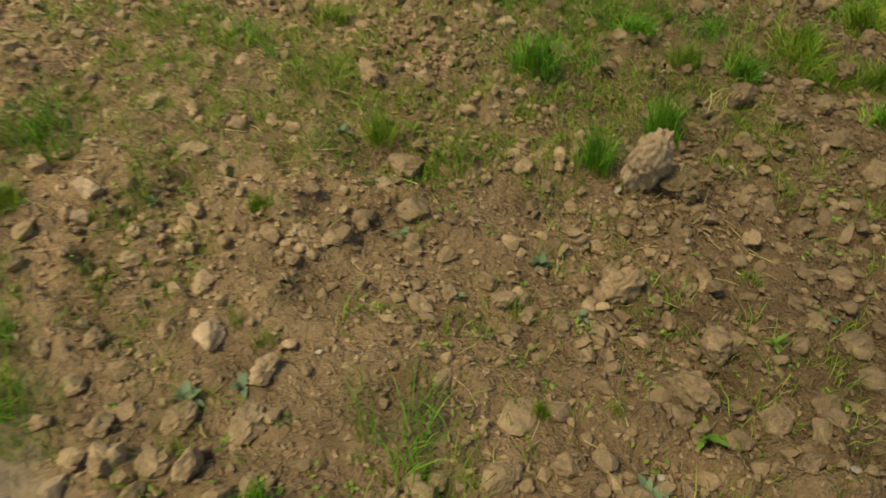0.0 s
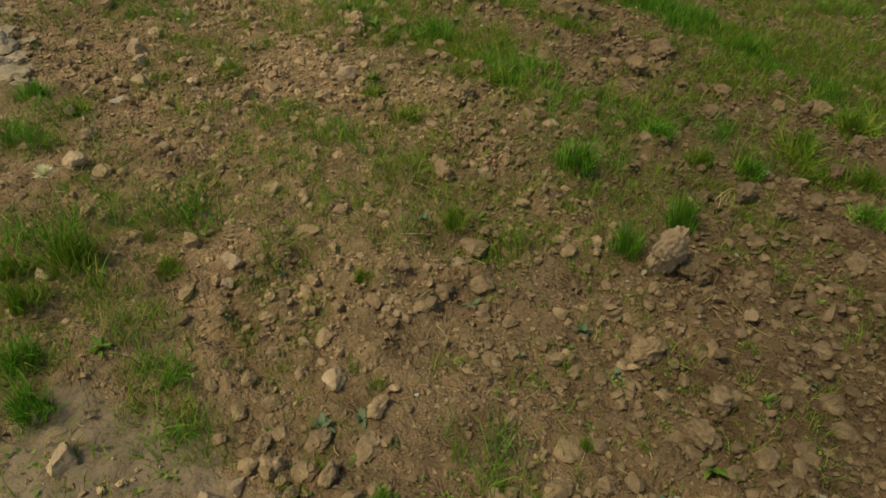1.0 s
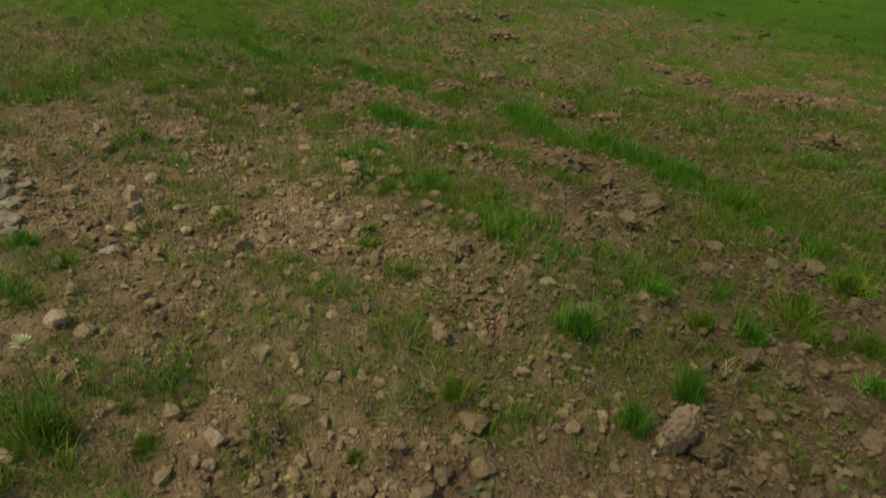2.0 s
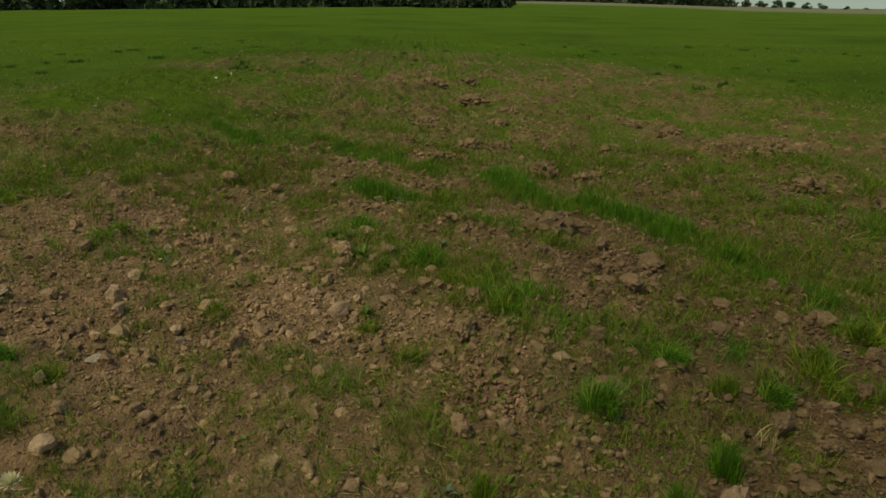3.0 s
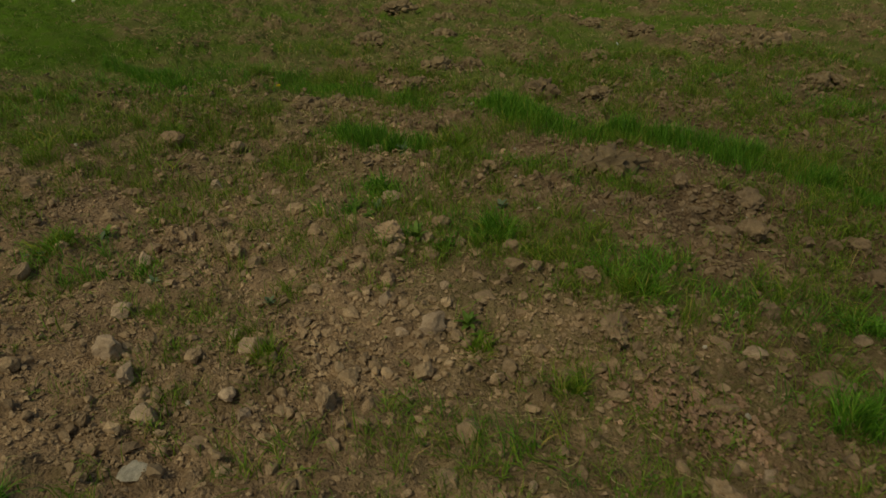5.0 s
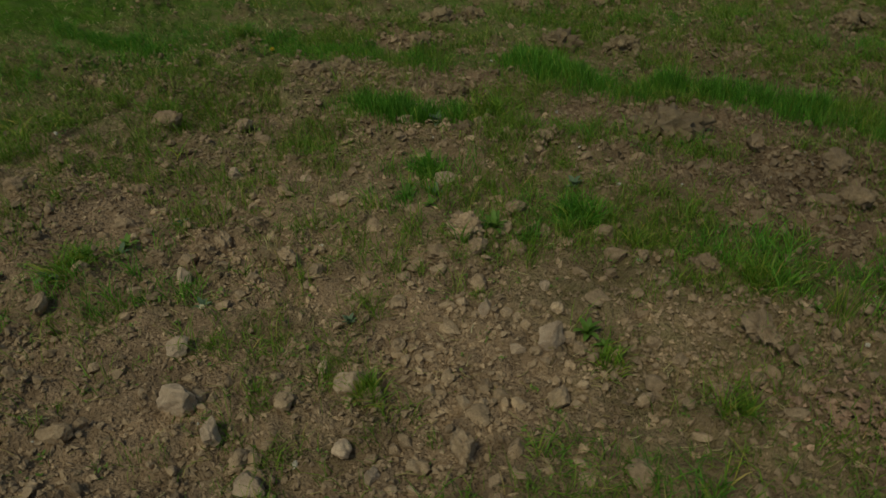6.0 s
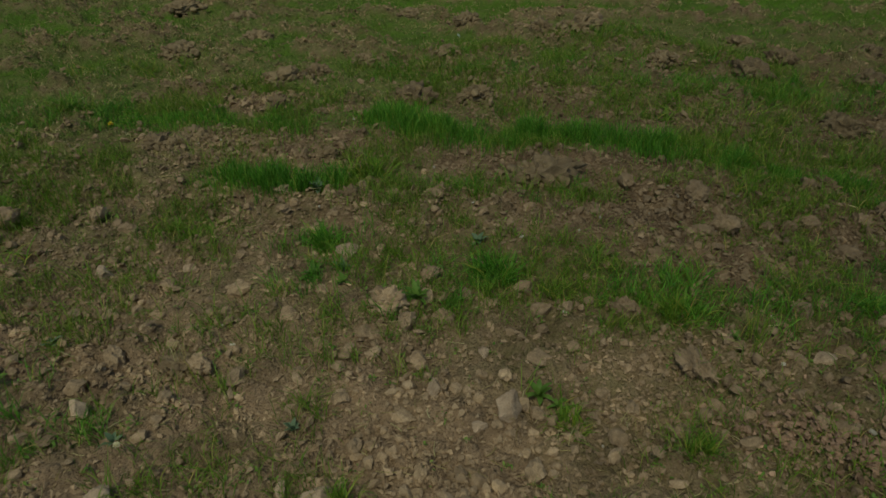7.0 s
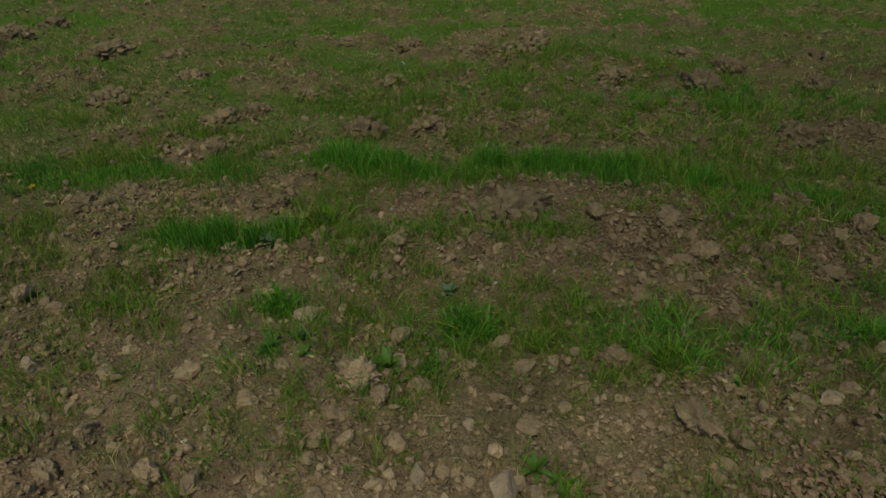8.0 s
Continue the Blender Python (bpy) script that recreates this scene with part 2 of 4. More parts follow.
STRIPS = [  # rows of taller grass: ends, width, blade height
    (-2.45, 8.85, -1.70, 7.85, 0.16, 0.12), (-0.85, 7.75, 0.00, 7.05, 0.34, 0.08), (0.05, 7.02, 0.60, 6.66, 0.44, 0.12), (0.60, 6.66, 0.90, 6.20, 0.44, 0.18),
    (0.88, 6.22, 1.22, 5.80, 0.44, 0.19), (1.20, 5.82, 1.52, 5.45, 0.40, 0.20), (1.50, 5.47, 1.80, 5.10, 0.36, 0.18), (1.78, 5.12, 2.00, 4.70, 0.32, 0.15),
    (2.00, 4.70, 2.30, 4.15, 0.26, 0.11), (-0.66, 6.50, -0.36, 6.15, 0.27, 0.16), (-0.38, 6.17, -0.04, 5.88, 0.28, 0.19),
]
BANDS_AHEAD = [  # looser grass: ends, width, share
    (-1.13, 6.2, -0.87, 5.97, 0.16, 0.8), (-0.53, 5.54, -0.26, 5.2, 0.16, 1), (-0.15, 4.89, 0.1, 4.58, 0.16, 1.8), (0.1, 4.62, 0.35, 4.29, 0.18, 1.6),
    (0.33, 4.31, 0.5, 3.99, 0.2, 2.1), (0.5, 3.99, 0.83, 3.77, 0.2, 1.8), (0.8, 3.82, 1.2, 3.62, 0.2, 1.2), (-0.77, 5.17, -0.48, 5, 0.14, 0.8),
    (-0.54, 4.78, -0.08, 4.48, 0.14, 0.7), (-0.69, 4.76, -0.43, 5.26, 0.16, 0.6), (-2.13, 5.01, -1.6, 4.78, 0.25, 0.7),
    (-1.66, 3.35, -1.62, 2.95, 0.15, 0.9), (1.69, 4.48, 2.25, 4.08, 0.2, 0.6), (2.25, 4.08, 2.37, 3.87, 0.25, 1.2),
    (0.21, 5.72, 0.87, 4.97, 0.2, 0.6),
]
BANDS_BEYOND = [
    (-0.72, 9.06, 0.19, 8.7, 0.4, 0.7), (2.62, 6.47, 3.43, 5.52, 0.35, 0.7), (3.43, 5.52, 4.07, 4.48, 0.4, 0.7), (2.13, 5.33, 2.9, 4.23, 0.5, 0.8),
    (-2.94, 7.34, -1.57, 7.96, 0.5, 0.7), (-1.57, 7.96, -0.73, 7.77, 0.5, 0.9), (-3.24, 5.99, -2.7, 6.52, 0.35, 0.8),
    (3.75, 7.31, 3.37, 5.31, 0.5, 0.5), (-3.42, 5.66, -2.82, 5.98, 0.35, 0.8), (-2, 6.87, -1.47, 6.6, 0.3, 0.7), (1.39, 7.81, 2.68, 6.63, 0.5, 0.5),
]
BANDS_BEHIND = [
    (-0.7, 1.92, -0.49, 1.65, 0.12, 1.7), (-0.95, 2.56, -0.7, 2.65, 0.15, 1.1), (-0.49, 3.54, -0.02, 3.03, 0.12, 0.4),
    (0.51, 3.27, 0.97, 3.27, 0.16, 0.9), (1.53, 3.43, 2.14, 3.35, 0.18, 1), (0.2, 1.75, 0.4, 1.57, 0.07, 0.9), (0.89, 3.63, 1.56, 3.69, 0.16, 1),
    (0.36, 2.54, 0.5, 2.52, 0.06, 1.1), (-1.29, 2.3, -1.07, 2.34, 0.14, 1.7), (-1.1, 2.68, -0.7, 2.59, 0.14, 0.8),
    (-1.01, 2.18, -0.67, 1.93, 0.12, 1.1),
]
BANDS = BANDS_AHEAD + BANDS_BEYOND + BANDS_BEHIND


def along(x, y, x0, y0, x1, y1):
    """How far a place lies off a stretch of line."""
    dx, dy = x1 - x0, y1 - y0
    s = np.clip(((x - x0) * dx + (y - y0) * dy) / (dx * dx + dy * dy), 0, 1)
    return np.hypot(x - x0 - s * dx, y - y0 - s * dy)


def outskirts(x, y):
    """0 in the close patch of soil, 1 in the rougher ground round it."""
    return smooth(0.90, 1.25, np.hypot((x - 0.2) / 3.4, (y - 3.0) / 4.0))


def debris(x, y):
    """Where broken earth lies turned up in patches, drawn out along the rows."""
    across, down = 0.81 * x + 0.59 * y, 0.59 * x - 0.81 * y
    return fbm(across * 2.6, down * 1.7, 66, 4, 0.65)


def rubbly(x, y):
    """Patches of loose lumps, with smooth dusty soil between them."""
    return smooth(-0.42, 0.30, fbm(x * 2.2, y * 2.2, 61, 3)) * (1 - 0.6 * crust(x, y))


def crust(x, y):
    """A smooth patch of pale dried mud beside the tufts at the start."""
    return smooth(1.15, 0.75, along(x, y, -0.85, 1.61, -0.46, 1.41) / 0.21 + 0.55 * fbm(x * 6, y * 6, 64, 3))


def cover_at(x, y):
    """The share of the ground that grass hides: the meadow round the worked patch, the rows, and thin growth between."""
    x, y = np.asarray(x, float), np.asarray(y, float)
    out = np.hypot((x + 0.3) / 7.6, (y - 4) / 19) + 0.10 * fbm(x * 0.3, y * 0.3, 5, 3) + 0.05 * fbm(x * 1.1, y * 1.1, 9, 3)
    meadow = smooth(0.80, 1.12, out)
    # a tongue of meadow reaching in to the end of the grass rows
    tongue = np.minimum(along(x, y, -10.0, 19.0, -4.4, 11.8) / 2.6, along(x, y, -4.4, 11.8, -2.7, 9.6) / 1.3) + 0.5 * fbm(x * 0.8, y * 0.8, 19, 3)
    meadow = np.maximum(meadow, 0.95 * smooth(1.1, 0.5, tongue))
    thin = 0.42 * smooth(-0.25, 0.45, fbm(x * 0.9, y * 0.9, 21, 4) + 0.15 * smooth(3, 8, y))
    thin = thin * (0.55 + 0.75 * smooth(1.8, 3.6, y))
    thin = np.maximum(thin, 0.85 * smooth(-0.26, 0.30, fbm(x * 2.3, y * 2.3, 27, 4) + 0.30 * smooth(0.5, -2.5, x + 0.15 * y + 1.0) - 0.16 * smooth(-1.5, 1.0, x + 0.15 * y) * smooth(6.5, 8.5, y)) * smooth(0.8, 2.0, np.hypot(x / 3.4, (y - 3.0) / 4.2) + 0.2))
    rows = np.zeros_like(x + y)
    for x0, y0, x1, y1, w, _ in STRIPS:
        rows = np.maximum(rows, 0.8 * smooth(1.1, 0.5, along(x, y, x0, y0, x1, y1) / (0.5 * w)))
    for x0, y0, x1, y1, w, share in BANDS:
        rows = np.maximum(rows, 0.6 * share * smooth(1.3, 0.3, along(x, y, x0, y0, x1, y1) / w + 0.35 * fbm(x * 4, y * 4, 3, 2)))
    outer = outskirts(x, y)
    thin = thin * (1 - outer) + outer * np.maximum(0.6 * thin, 0.90 * smooth(0.28, -0.12, debris(x, y) - 0.14 * smooth(0.3, -2.0, x) - 0.12 * smooth(7.5, 10.0, y)) * (0.65 + 0.35 * smooth(-0.3, 0.2, fbm(x * 0.7, y * 0.7, 69, 3))))
    return np.clip(np.maximum(np.maximum(meadow, thin), rows), 0, 1)


def domes(x, y, cell, seed, tall):
    """Half-sunk lumps, one to a cell of that size, steep at the rim and uneven on top."""
    wx, wy = x + 0.22 * cell * vnoise(x / cell * 2.3, y / cell * 2.3, seed + 5), y + 0.22 * cell * vnoise(x / cell * 2.3, y / cell * 2.3, seed + 6)
    u, v = wx / cell, wy / cell
    iu, iv = np.floor(u), np.floor(v)
    best = np.zeros_like(u)
    for a in (-1, 0, 1):
        for b in (-1, 0, 1):
            cu, cv = iu + a, iv + b
            px, py = 0.5 + 0.42 * vnoise(cu, cv, seed), 0.5 + 0.42 * vnoise(cu, cv, seed + 1)
            size = 0.30 + 0.22 * vnoise(cu, cv, seed + 2)
            high = np.clip(0.35 + 0.75 * vnoise(cu, cv, seed + 3), 0, 1)
            near = np.hypot(u - cu - px, v - cv - py) / size
            best = np.maximum(best, high * size * np.sqrt(np.clip(1 - near**2, 0, 1)))
    return tall * best


def relief(x, y):
    """Fine unevenness: lumps of worked soil, shallow furrows along the rows."""
    far = np.hypot(x, y - 3)
    near = smooth(40, 8, far) * smooth(-2.9, -1.2, y) * smooth(7.6, 6.0, np.abs(x - 1))
    u = 0.83 * x + 0.55 * y
    lumps = np.abs(fbm(x * 7, y * 7, 31, 4, 0.6))
    crumbs = np.abs(fbm(x * 17, y * 17, 41, 2, 0.7))
    lumps = lumps * (0.6 + 0.8 * smooth(-0.3, 0.4, fbm(x * 1.1, y * 1.1, 44, 2)))
    x, y = np.asarray(x, float), np.asarray(y, float)
    bumps = (0.25 + 0.85 * rubbly(x, y)) * (domes(x, y, 0.105, 51, 0.085) + domes(x, y, 0.055, 57, 0.042))
    turned = outskirts(x, y) * smooth(-0.05, 0.35, debris(x, y))
    bumps = bumps + turned * (0.030 + 0.13 * np.abs(fbm(x * 3.1, y * 3.1, 68, 3, 0.6)))
    beyond = 1 + 1.3 * smooth(4.5, 7.5, far)
    return near * (bumps + beyond * 0.030 * fbm(x * 1.6, y * 1.6, 11, 3) + beyond * 0.032 * (np.abs(fbm(x * 3.4, y * 3.4, 15, 3)) - 0.2) + 0.010 * np.sin(u * 6.5 + 1.2 * fbm(x, y, 2, 2)) + (0.035 + 0.045 * rubbly(x, y)) * (lumps - 0.2) + 0.030 * (crumbs - 0.2))


def height(x, y):
    return terrain(x, y) + relief(x, y)


def link_mesh(name, verts, tris, mat, parent=None, flat=False):
    """One mesh object from arrays of places and of triangles."""
    me = bpy.data.meshes.new(name)
    me.vertices.add(len(verts))
    me.vertices.foreach_set("co", np.asarray(verts, np.float32).ravel())
    n = len(tris)
    me.loops.add(3 * n)
    me.loops.foreach_set("vertex_index", np.asarray(tris, np.int32).ravel())
    me.polygons.add(n)
    me.polygons.foreach_set("loop_start", np.arange(0, 3 * n, 3, dtype=np.int32))
    me.update(calc_edges=True)
    me.validate()
    me.polygons.foreach_set("use_smooth", np.full(n, not flat))
    me.materials.append(mat)
    ob = new(name, me)
    if parent:
        ob.parent = parent
    return ob


def steps(fine0, fine1, cell, low_reach, high_reach):
    """Even fine steps between two ends; outside them medium steps as far as asked on each side, then ever longer ones to the horizon."""

    def outward(medium):
        out, d, at = [], cell, 0.0
        while at < 3200:
            d = min(d * 1.06, 0.055) if at < medium else d * 1.3
            at += d
            out.append(at)
        return np.array(out)

    mid = np.arange(fine0, fine1 + 1e-6, cell)
    return np.concatenate([(fine0 - outward(low_reach))[::-1], mid, mid[-1] + outward(high_reach)])


def build_ground():
    gx, gy = steps(-2.0, 2.3, 0.0195, 5.0, 7.0), steps(1.05, 5.8, 0.0195, 4.0, 8.5)
    X, Y = np.meshgrid(gx, gy)
    x, y = X.ravel(), Y.ravel()
    verts = np.stack([x, y, height(x, y)], 1)
    nx, ny = len(gx), len(gy)
    a = (np.arange(ny - 1)[:, None] * nx + np.arange(nx - 1)[None]).ravel()
    tris = np.concatenate([np.stack([a, a + 1, a + nx + 1], 1), np.stack([a, a + nx + 1, a + nx], 1)])
    ob = link_mesh("ground", verts, tris, GROUND)
    far = np.hypot(x, y)
    bearing = np.arctan2(x, np.maximum(y, 1e-3))
    edge = 300 - 80 * smooth(0.1, 0.6, bearing)
    pale = smooth(0, 12, far - edge) * smooth(-0.02, 0.06, bearing) * (y > 0)
    for name, values in (("cover", np.clip(cover_at(x, y) * (0.35 + 0.65 * smooth(5, 10, far)), 0, 1) + 0.45 * smooth(17, 30, far)), ("pale", pale), ("crust", crust(x, y))):
        at = ob.data.attributes.new(name, "FLOAT", "POINT")
        at.data.foreach_set("value", values.astype(np.float32))
    return tagged(ob, "worked brown soil with thin grass, running out into a green meadow", "ground", kind="structure")


build_ground()

# ---- makers ----


def blades(x, y, tall, wide, lean, base=None, seed=0, simple=False):
    """Curved tapering grass blades, as arrays of places and triangles."""
    r = np.random.default_rng(seed)
    n = len(x)
    turn, way = r.uniform(0, 2 * np.pi, n), r.uniform(0, 2 * np.pi, n)
    side = np.stack([np.cos(turn), np.sin(turn), np.zeros(n)], 1)
    fall = np.stack([np.cos(way), np.sin(way), np.zeros(n)], 1)
    root = np.stack([x, y, (height(x, y) if base is None else base) - 0.006], 1)
    lean = np.broadcast_to(lean, n) * r.uniform(0.3, 1.4, n)
    levels = []
    for s, w in ((0.0, 0.8), (0.5, 1.0)) if simple else ((0.0, 0.7), (0.38, 1.0), (0.74, 0.7)):
        mid = root + np.stack([0 * x, 0 * x, tall * (s - 0.25 * lean * s * s)], 1) + fall * (tall * lean * s**1.8)[:, None]
        levels += [mid - side * (0.5 * wide * w)[:, None], mid + side * (0.5 * wide * w)[:, None]]
    tip = root + np.stack([0 * x, 0 * x, tall * (1 - 0.42 * lean)], 1) + fall * (tall * lean)[:, None]
    verts = np.stack([*levels, tip], 1).reshape(-1, 3)
    one = np.array([(0, 1, 3), (0, 3, 2), (2, 3, 5), (2, 5, 4), (4, 5, 6)])
    if simple:
        one = np.array([(0, 1, 3), (0, 3, 2), (2, 3, 4)])
    tris = (np.arange(n)[:, None, None] * (5 if simple else 7) + one[None]).reshape(-1, 3)
    return verts, tris


def scatter(x0, x1, y0, y1, count, share, seed):
    """Places in a rectangle, kept by a share from 0 to 1."""
    r = np.random.default_rng(seed)
    x, y = r.uniform(x0, x1, count), r.uniform(y0, y1, count)
    keep = r.uniform(0, 1, count) < share(x, y)
    return x[keep], y[keep], r


def trunk_cone(cx, cy, cz, thick, tall):
    a = np.arange(6) * np.pi / 3
    low = np.stack([cx + thick * np.cos(a), cy + thick * np.sin(a), 0 * a + cz - 0.3], 1)
    high = np.stack([cx + 0.4 * thick * np.cos(a), cy + 0.4 * thick * np.sin(a), 0 * a + cz + tall], 1)
    i, j = np.arange(6), (np.arange(6) + 1) % 6
    return np.concatenate([low, high]), np.concatenate([np.stack([i, j, j + 6], 1), np.stack([i, j + 6, i + 6], 1)])


def crown_cards(cx, cy, cz, wide, tall, count, leaf, r):
    """Small leaf clumps spread through uneven lobes of a crown."""
    lobes = 7
    lx, ly, lz = r.uniform(-0.32, 0.32, lobes) * wide, r.uniform(-0.32, 0.32, lobes) * wide, r.uniform(0.05, 0.85, lobes) * tall
    k = r.integers(0, lobes, count)
    d = r.normal(0, 1, (count, 3))
    d /= np.linalg.norm(d, axis=1)[:, None]
    d *= (r.uniform(0.4, 1.0, count) ** 0.5)[:, None] * np.array([0.25 * wide, 0.25 * wide, 0.20 * tall])
    mid = np.stack([cx + lx[k], cy + ly[k], cz + lz[k]], 1) + d
    u, v = r.normal(0, leaf, (count, 3)), r.normal(0, leaf, (count, 3))
    verts = np.stack([mid - u, mid + v, mid + u, mid - v * 0.8], 1).reshape(-1, 3)
    one = np.array([(0, 1, 2), (0, 2, 3)])
    return verts, (np.arange(count)[:, None, None] * 4 + one[None]).reshape(-1, 3)


def tuft_mesh(name, seed, count, spread, mat):
    r = np.random.default_rng(seed)
    a, d = r.uniform(0, 2 * np.pi, count), spread * np.sqrt(r.uniform(0, 1, count)) * r.uniform(0.4, 1, count)
    x, y = d * np.cos(a), d * np.sin(a)
    tall = r.uniform(0.45, 1.0, count) * (1 - 0.35 * d / spread)
    v, t = blades(x, y, tall, np.full(count, 0.019) * r.uniform(0.7, 1.4, count), r.uniform(0.25, 1.0, count), base=np.zeros(count), seed=seed)
    ob = link_mesh(name, v, t, mat)
    me = ob.data
    bpy.data.objects.remove(ob)
    return me


def clod_mesh(seed, level=4, rough=0.16, facets=5, flatten=0.7, lump=0.0, crisp=28):
    """A broken lump: a ball cut by random planes, roughened at two scales."""
    r = random.Random(seed)
    bm = bmesh.new()
    bmesh.ops.create_icosphere(bm, subdivisions=level, radius=0.5)
    cuts = []
    for _ in range(facets):
        d = Vector((r.uniform(-1, 1), r.uniform(-1, 1), r.uniform(-0.5, 1))).normalized()
        cuts.append((d, r.uniform(0.27, 0.43)))
    off = Vector((r.uniform(-50, 50), r.uniform(-50, 50), r.uniform(-50, 50)))
    stretch = Vector((1.0, r.uniform(0.55, 0.95), flatten * r.uniform(0.75, 1.15)))
    for v in bm.verts:
        p = v.co.copy()
        for d, far in cuts:
            over = p.dot(d) - far
            if over > 0:
                p -= 0.95 * over * d
        n = p.normalized()
        p += n * (rough * 0.6 * noise.noise(p * 3.2 + off) + rough * 0.35 * noise.noise(p * 8 + off) + rough * 0.16 * noise.noise(p * 19 + off))
        if lump:
            p += n * lump * (abs(noise.noise(p * 5 + off)) - 0.15)
            p += n * lump * 0.7 * (abs(noise.noise(p * 11 + off)) - 0.15)
        v.co = Vector((p.x * stretch.x, p.y * stretch.y, p.z * stretch.z))
    me = bpy.data.meshes.new("clod")
    bm.to_mesh(me)
    bm.free()
    me.polygons.foreach_set("use_smooth", np.ones(len(me.polygons), bool))
    me.set_sharp_from_angle(angle=radians(crisp))
    return me


def put_mound(x, y, wide):
    """A low mound of loose earth with broken lumps on it."""
    r = random.Random(round(x * 977 + y * 3571))
    base = new("earth_mound")
    ring = np.array([0, 1, -1, 0, 0]) * 0.25 * wide
    base.matrix_world = pose(x, y, float(height(x + ring, y + ring[[0, 3, 4, 1, 2]]).max()) - 0.015)
    tagged(base, "crumbly low mound of brown earth turned up among grass", "mound", "mounds of earth")
    tall = r.uniform(0.48, 0.78) * (1 if y < 9 else 0.65)
    heap = new("mound_body", HEAP_KINDS[r.randrange(6)])
    heap.parent = base
    heap.matrix_local = pose(0, 0, 0.04 * wide, 0, 0, r.uniform(0, 360)) @ Matrix.Diagonal((0.82 * wide, 0.74 * wide, 0.85 * tall * wide, 1))
    for n in range(56):
        far = r.random() ** 0.6 * 0.56 * wide
        a, w = r.uniform(0, 6.283), (0.07 + 0.21 * r.random() ** 2) * wide
        ob = new("lump", LUMP_KINDS[r.randrange(8)])
        ob.parent = base
        up = (0.42 * tall * max(0, 1 - (1.9 * far / wide) ** 2) - 0.01) * wide
        ob.matrix_local = pose(far * math.cos(a), 0.8 * far * math.sin(a), up + 0.16 * w, r.uniform(-40, 40), r.uniform(-40, 40), r.uniform(0, 360)) @ Matrix.Scale(w, 4)
    return base


def lying(me, mat):
    me.materials.append(mat)
    return me


def put_lump(name, me, x, y, wide, label, category, group, sink=0.30, tilt=12, turn=None):
    """A lump on the soil, a little sunk in."""
    r = random.Random(round(x * 977 + y * 3571))
    ob = new(name, me)
    low, high = min(v[2] for v in ob.bound_box), max(v[2] for v in ob.bound_box)
    z = float(terrain(x, y)) + 0.6 * float(relief(np.float64(x), np.float64(y)))
    lift = wide * (-low - sink * (high - low))
    ob.matrix_world = pose(x, y, z + lift, r.uniform(-tilt, tilt), r.uniform(-tilt, tilt), r.uniform(0, 360) if turn is None else turn) @ Matrix.Scale(wide, 4)
    return tagged(ob, label, category, group)


SMALL_KINDS = [lying(clod_mesh(40 + s, 3, 0.16, 7, 0.74, 0.05), CLOD) for s in range(10)]
CLOD_KINDS = [lying(clod_mesh(s, 4, 0.15, 6 + s % 4, 0.74, 0.05), CLOD) for s in range(14)]
LUMP_KINDS = [lying(clod_mesh(100 + s, 2, 0.26, 7, 0.75, 0.14), HEAP) for s in range(8)]
RUGGED_KINDS = [lying(clod_mesh(120 + s, 4, 0.28, 3, 0.90, 0.18, 65), CLOD) for s in range(6)]
FLAT_KINDS = [lying(clod_mesh(160 + s, 4, 0.14, 7, 0.46, 0.05), CLOD) for s in range(5)]
HEAP_KINDS = [lying(clod_mesh(170 + s, 4, 0.40, 2, 1.0, 0.30, 75), HEAP if s % 3 else DARK_EARTH) for s in range(6)]
ROOTY = lying(clod_mesh(140, 5, 0.24, 5, 0.8, 0.16), HEAP)
STONE_KINDS = [lying(clod_mesh(200 + s, 4, 0.12, 8, 0.78, 0.03), STONE) for s in range(6)]
SLAB_KINDS = [lying(clod_mesh(220 + s, 4, 0.16, 11, 0.42, 0.06), SLAB) for s in range(4)]
TUFT_KINDS = [tuft_mesh("grass_tuft", 300 + s, 210, 0.50, LUSH if s % 3 == 0 else GRASS) for s in range(8)]
SPARSE_KINDS = [tuft_mesh("grass_tuft", 330 + s, 62, 0.55, GRASS) for s in range(5)]

CLODS_AT_START = [  # x, y, width
    (-0.04, 1.53, 0.058), (-0.2, 1.54, 0.05), (0.35, 1.54, 0.055), (-0.27, 1.58, 0.048), (0.49, 1.58, 0.075), (-0.11, 1.59, 0.071),
    (-0.18, 1.6, 0.066), (0.63, 1.61, 0.053), (1.13, 1.63, 0.07), (-0.31, 1.67, 0.059), (-0.43, 1.68, 0.05), (1.01, 1.69, 0.064),
    (-0.02, 1.69, 0.086), (-0.16, 1.7, 0.075), (-0.27, 1.72, 0.051), (1.1, 1.74, 0.074), (0.92, 1.78, 0.106), (-0.41, 1.78, 0.053),
    (1.22, 1.78, 0.066), (0.38, 1.8, 0.052), (-0.32, 1.81, 0.053), (-0.01, 1.82, 0.075), (0.08, 1.83, 0.038), (0.22, 1.85, 0.044),
    (-0.51, 1.86, 0.048),
]
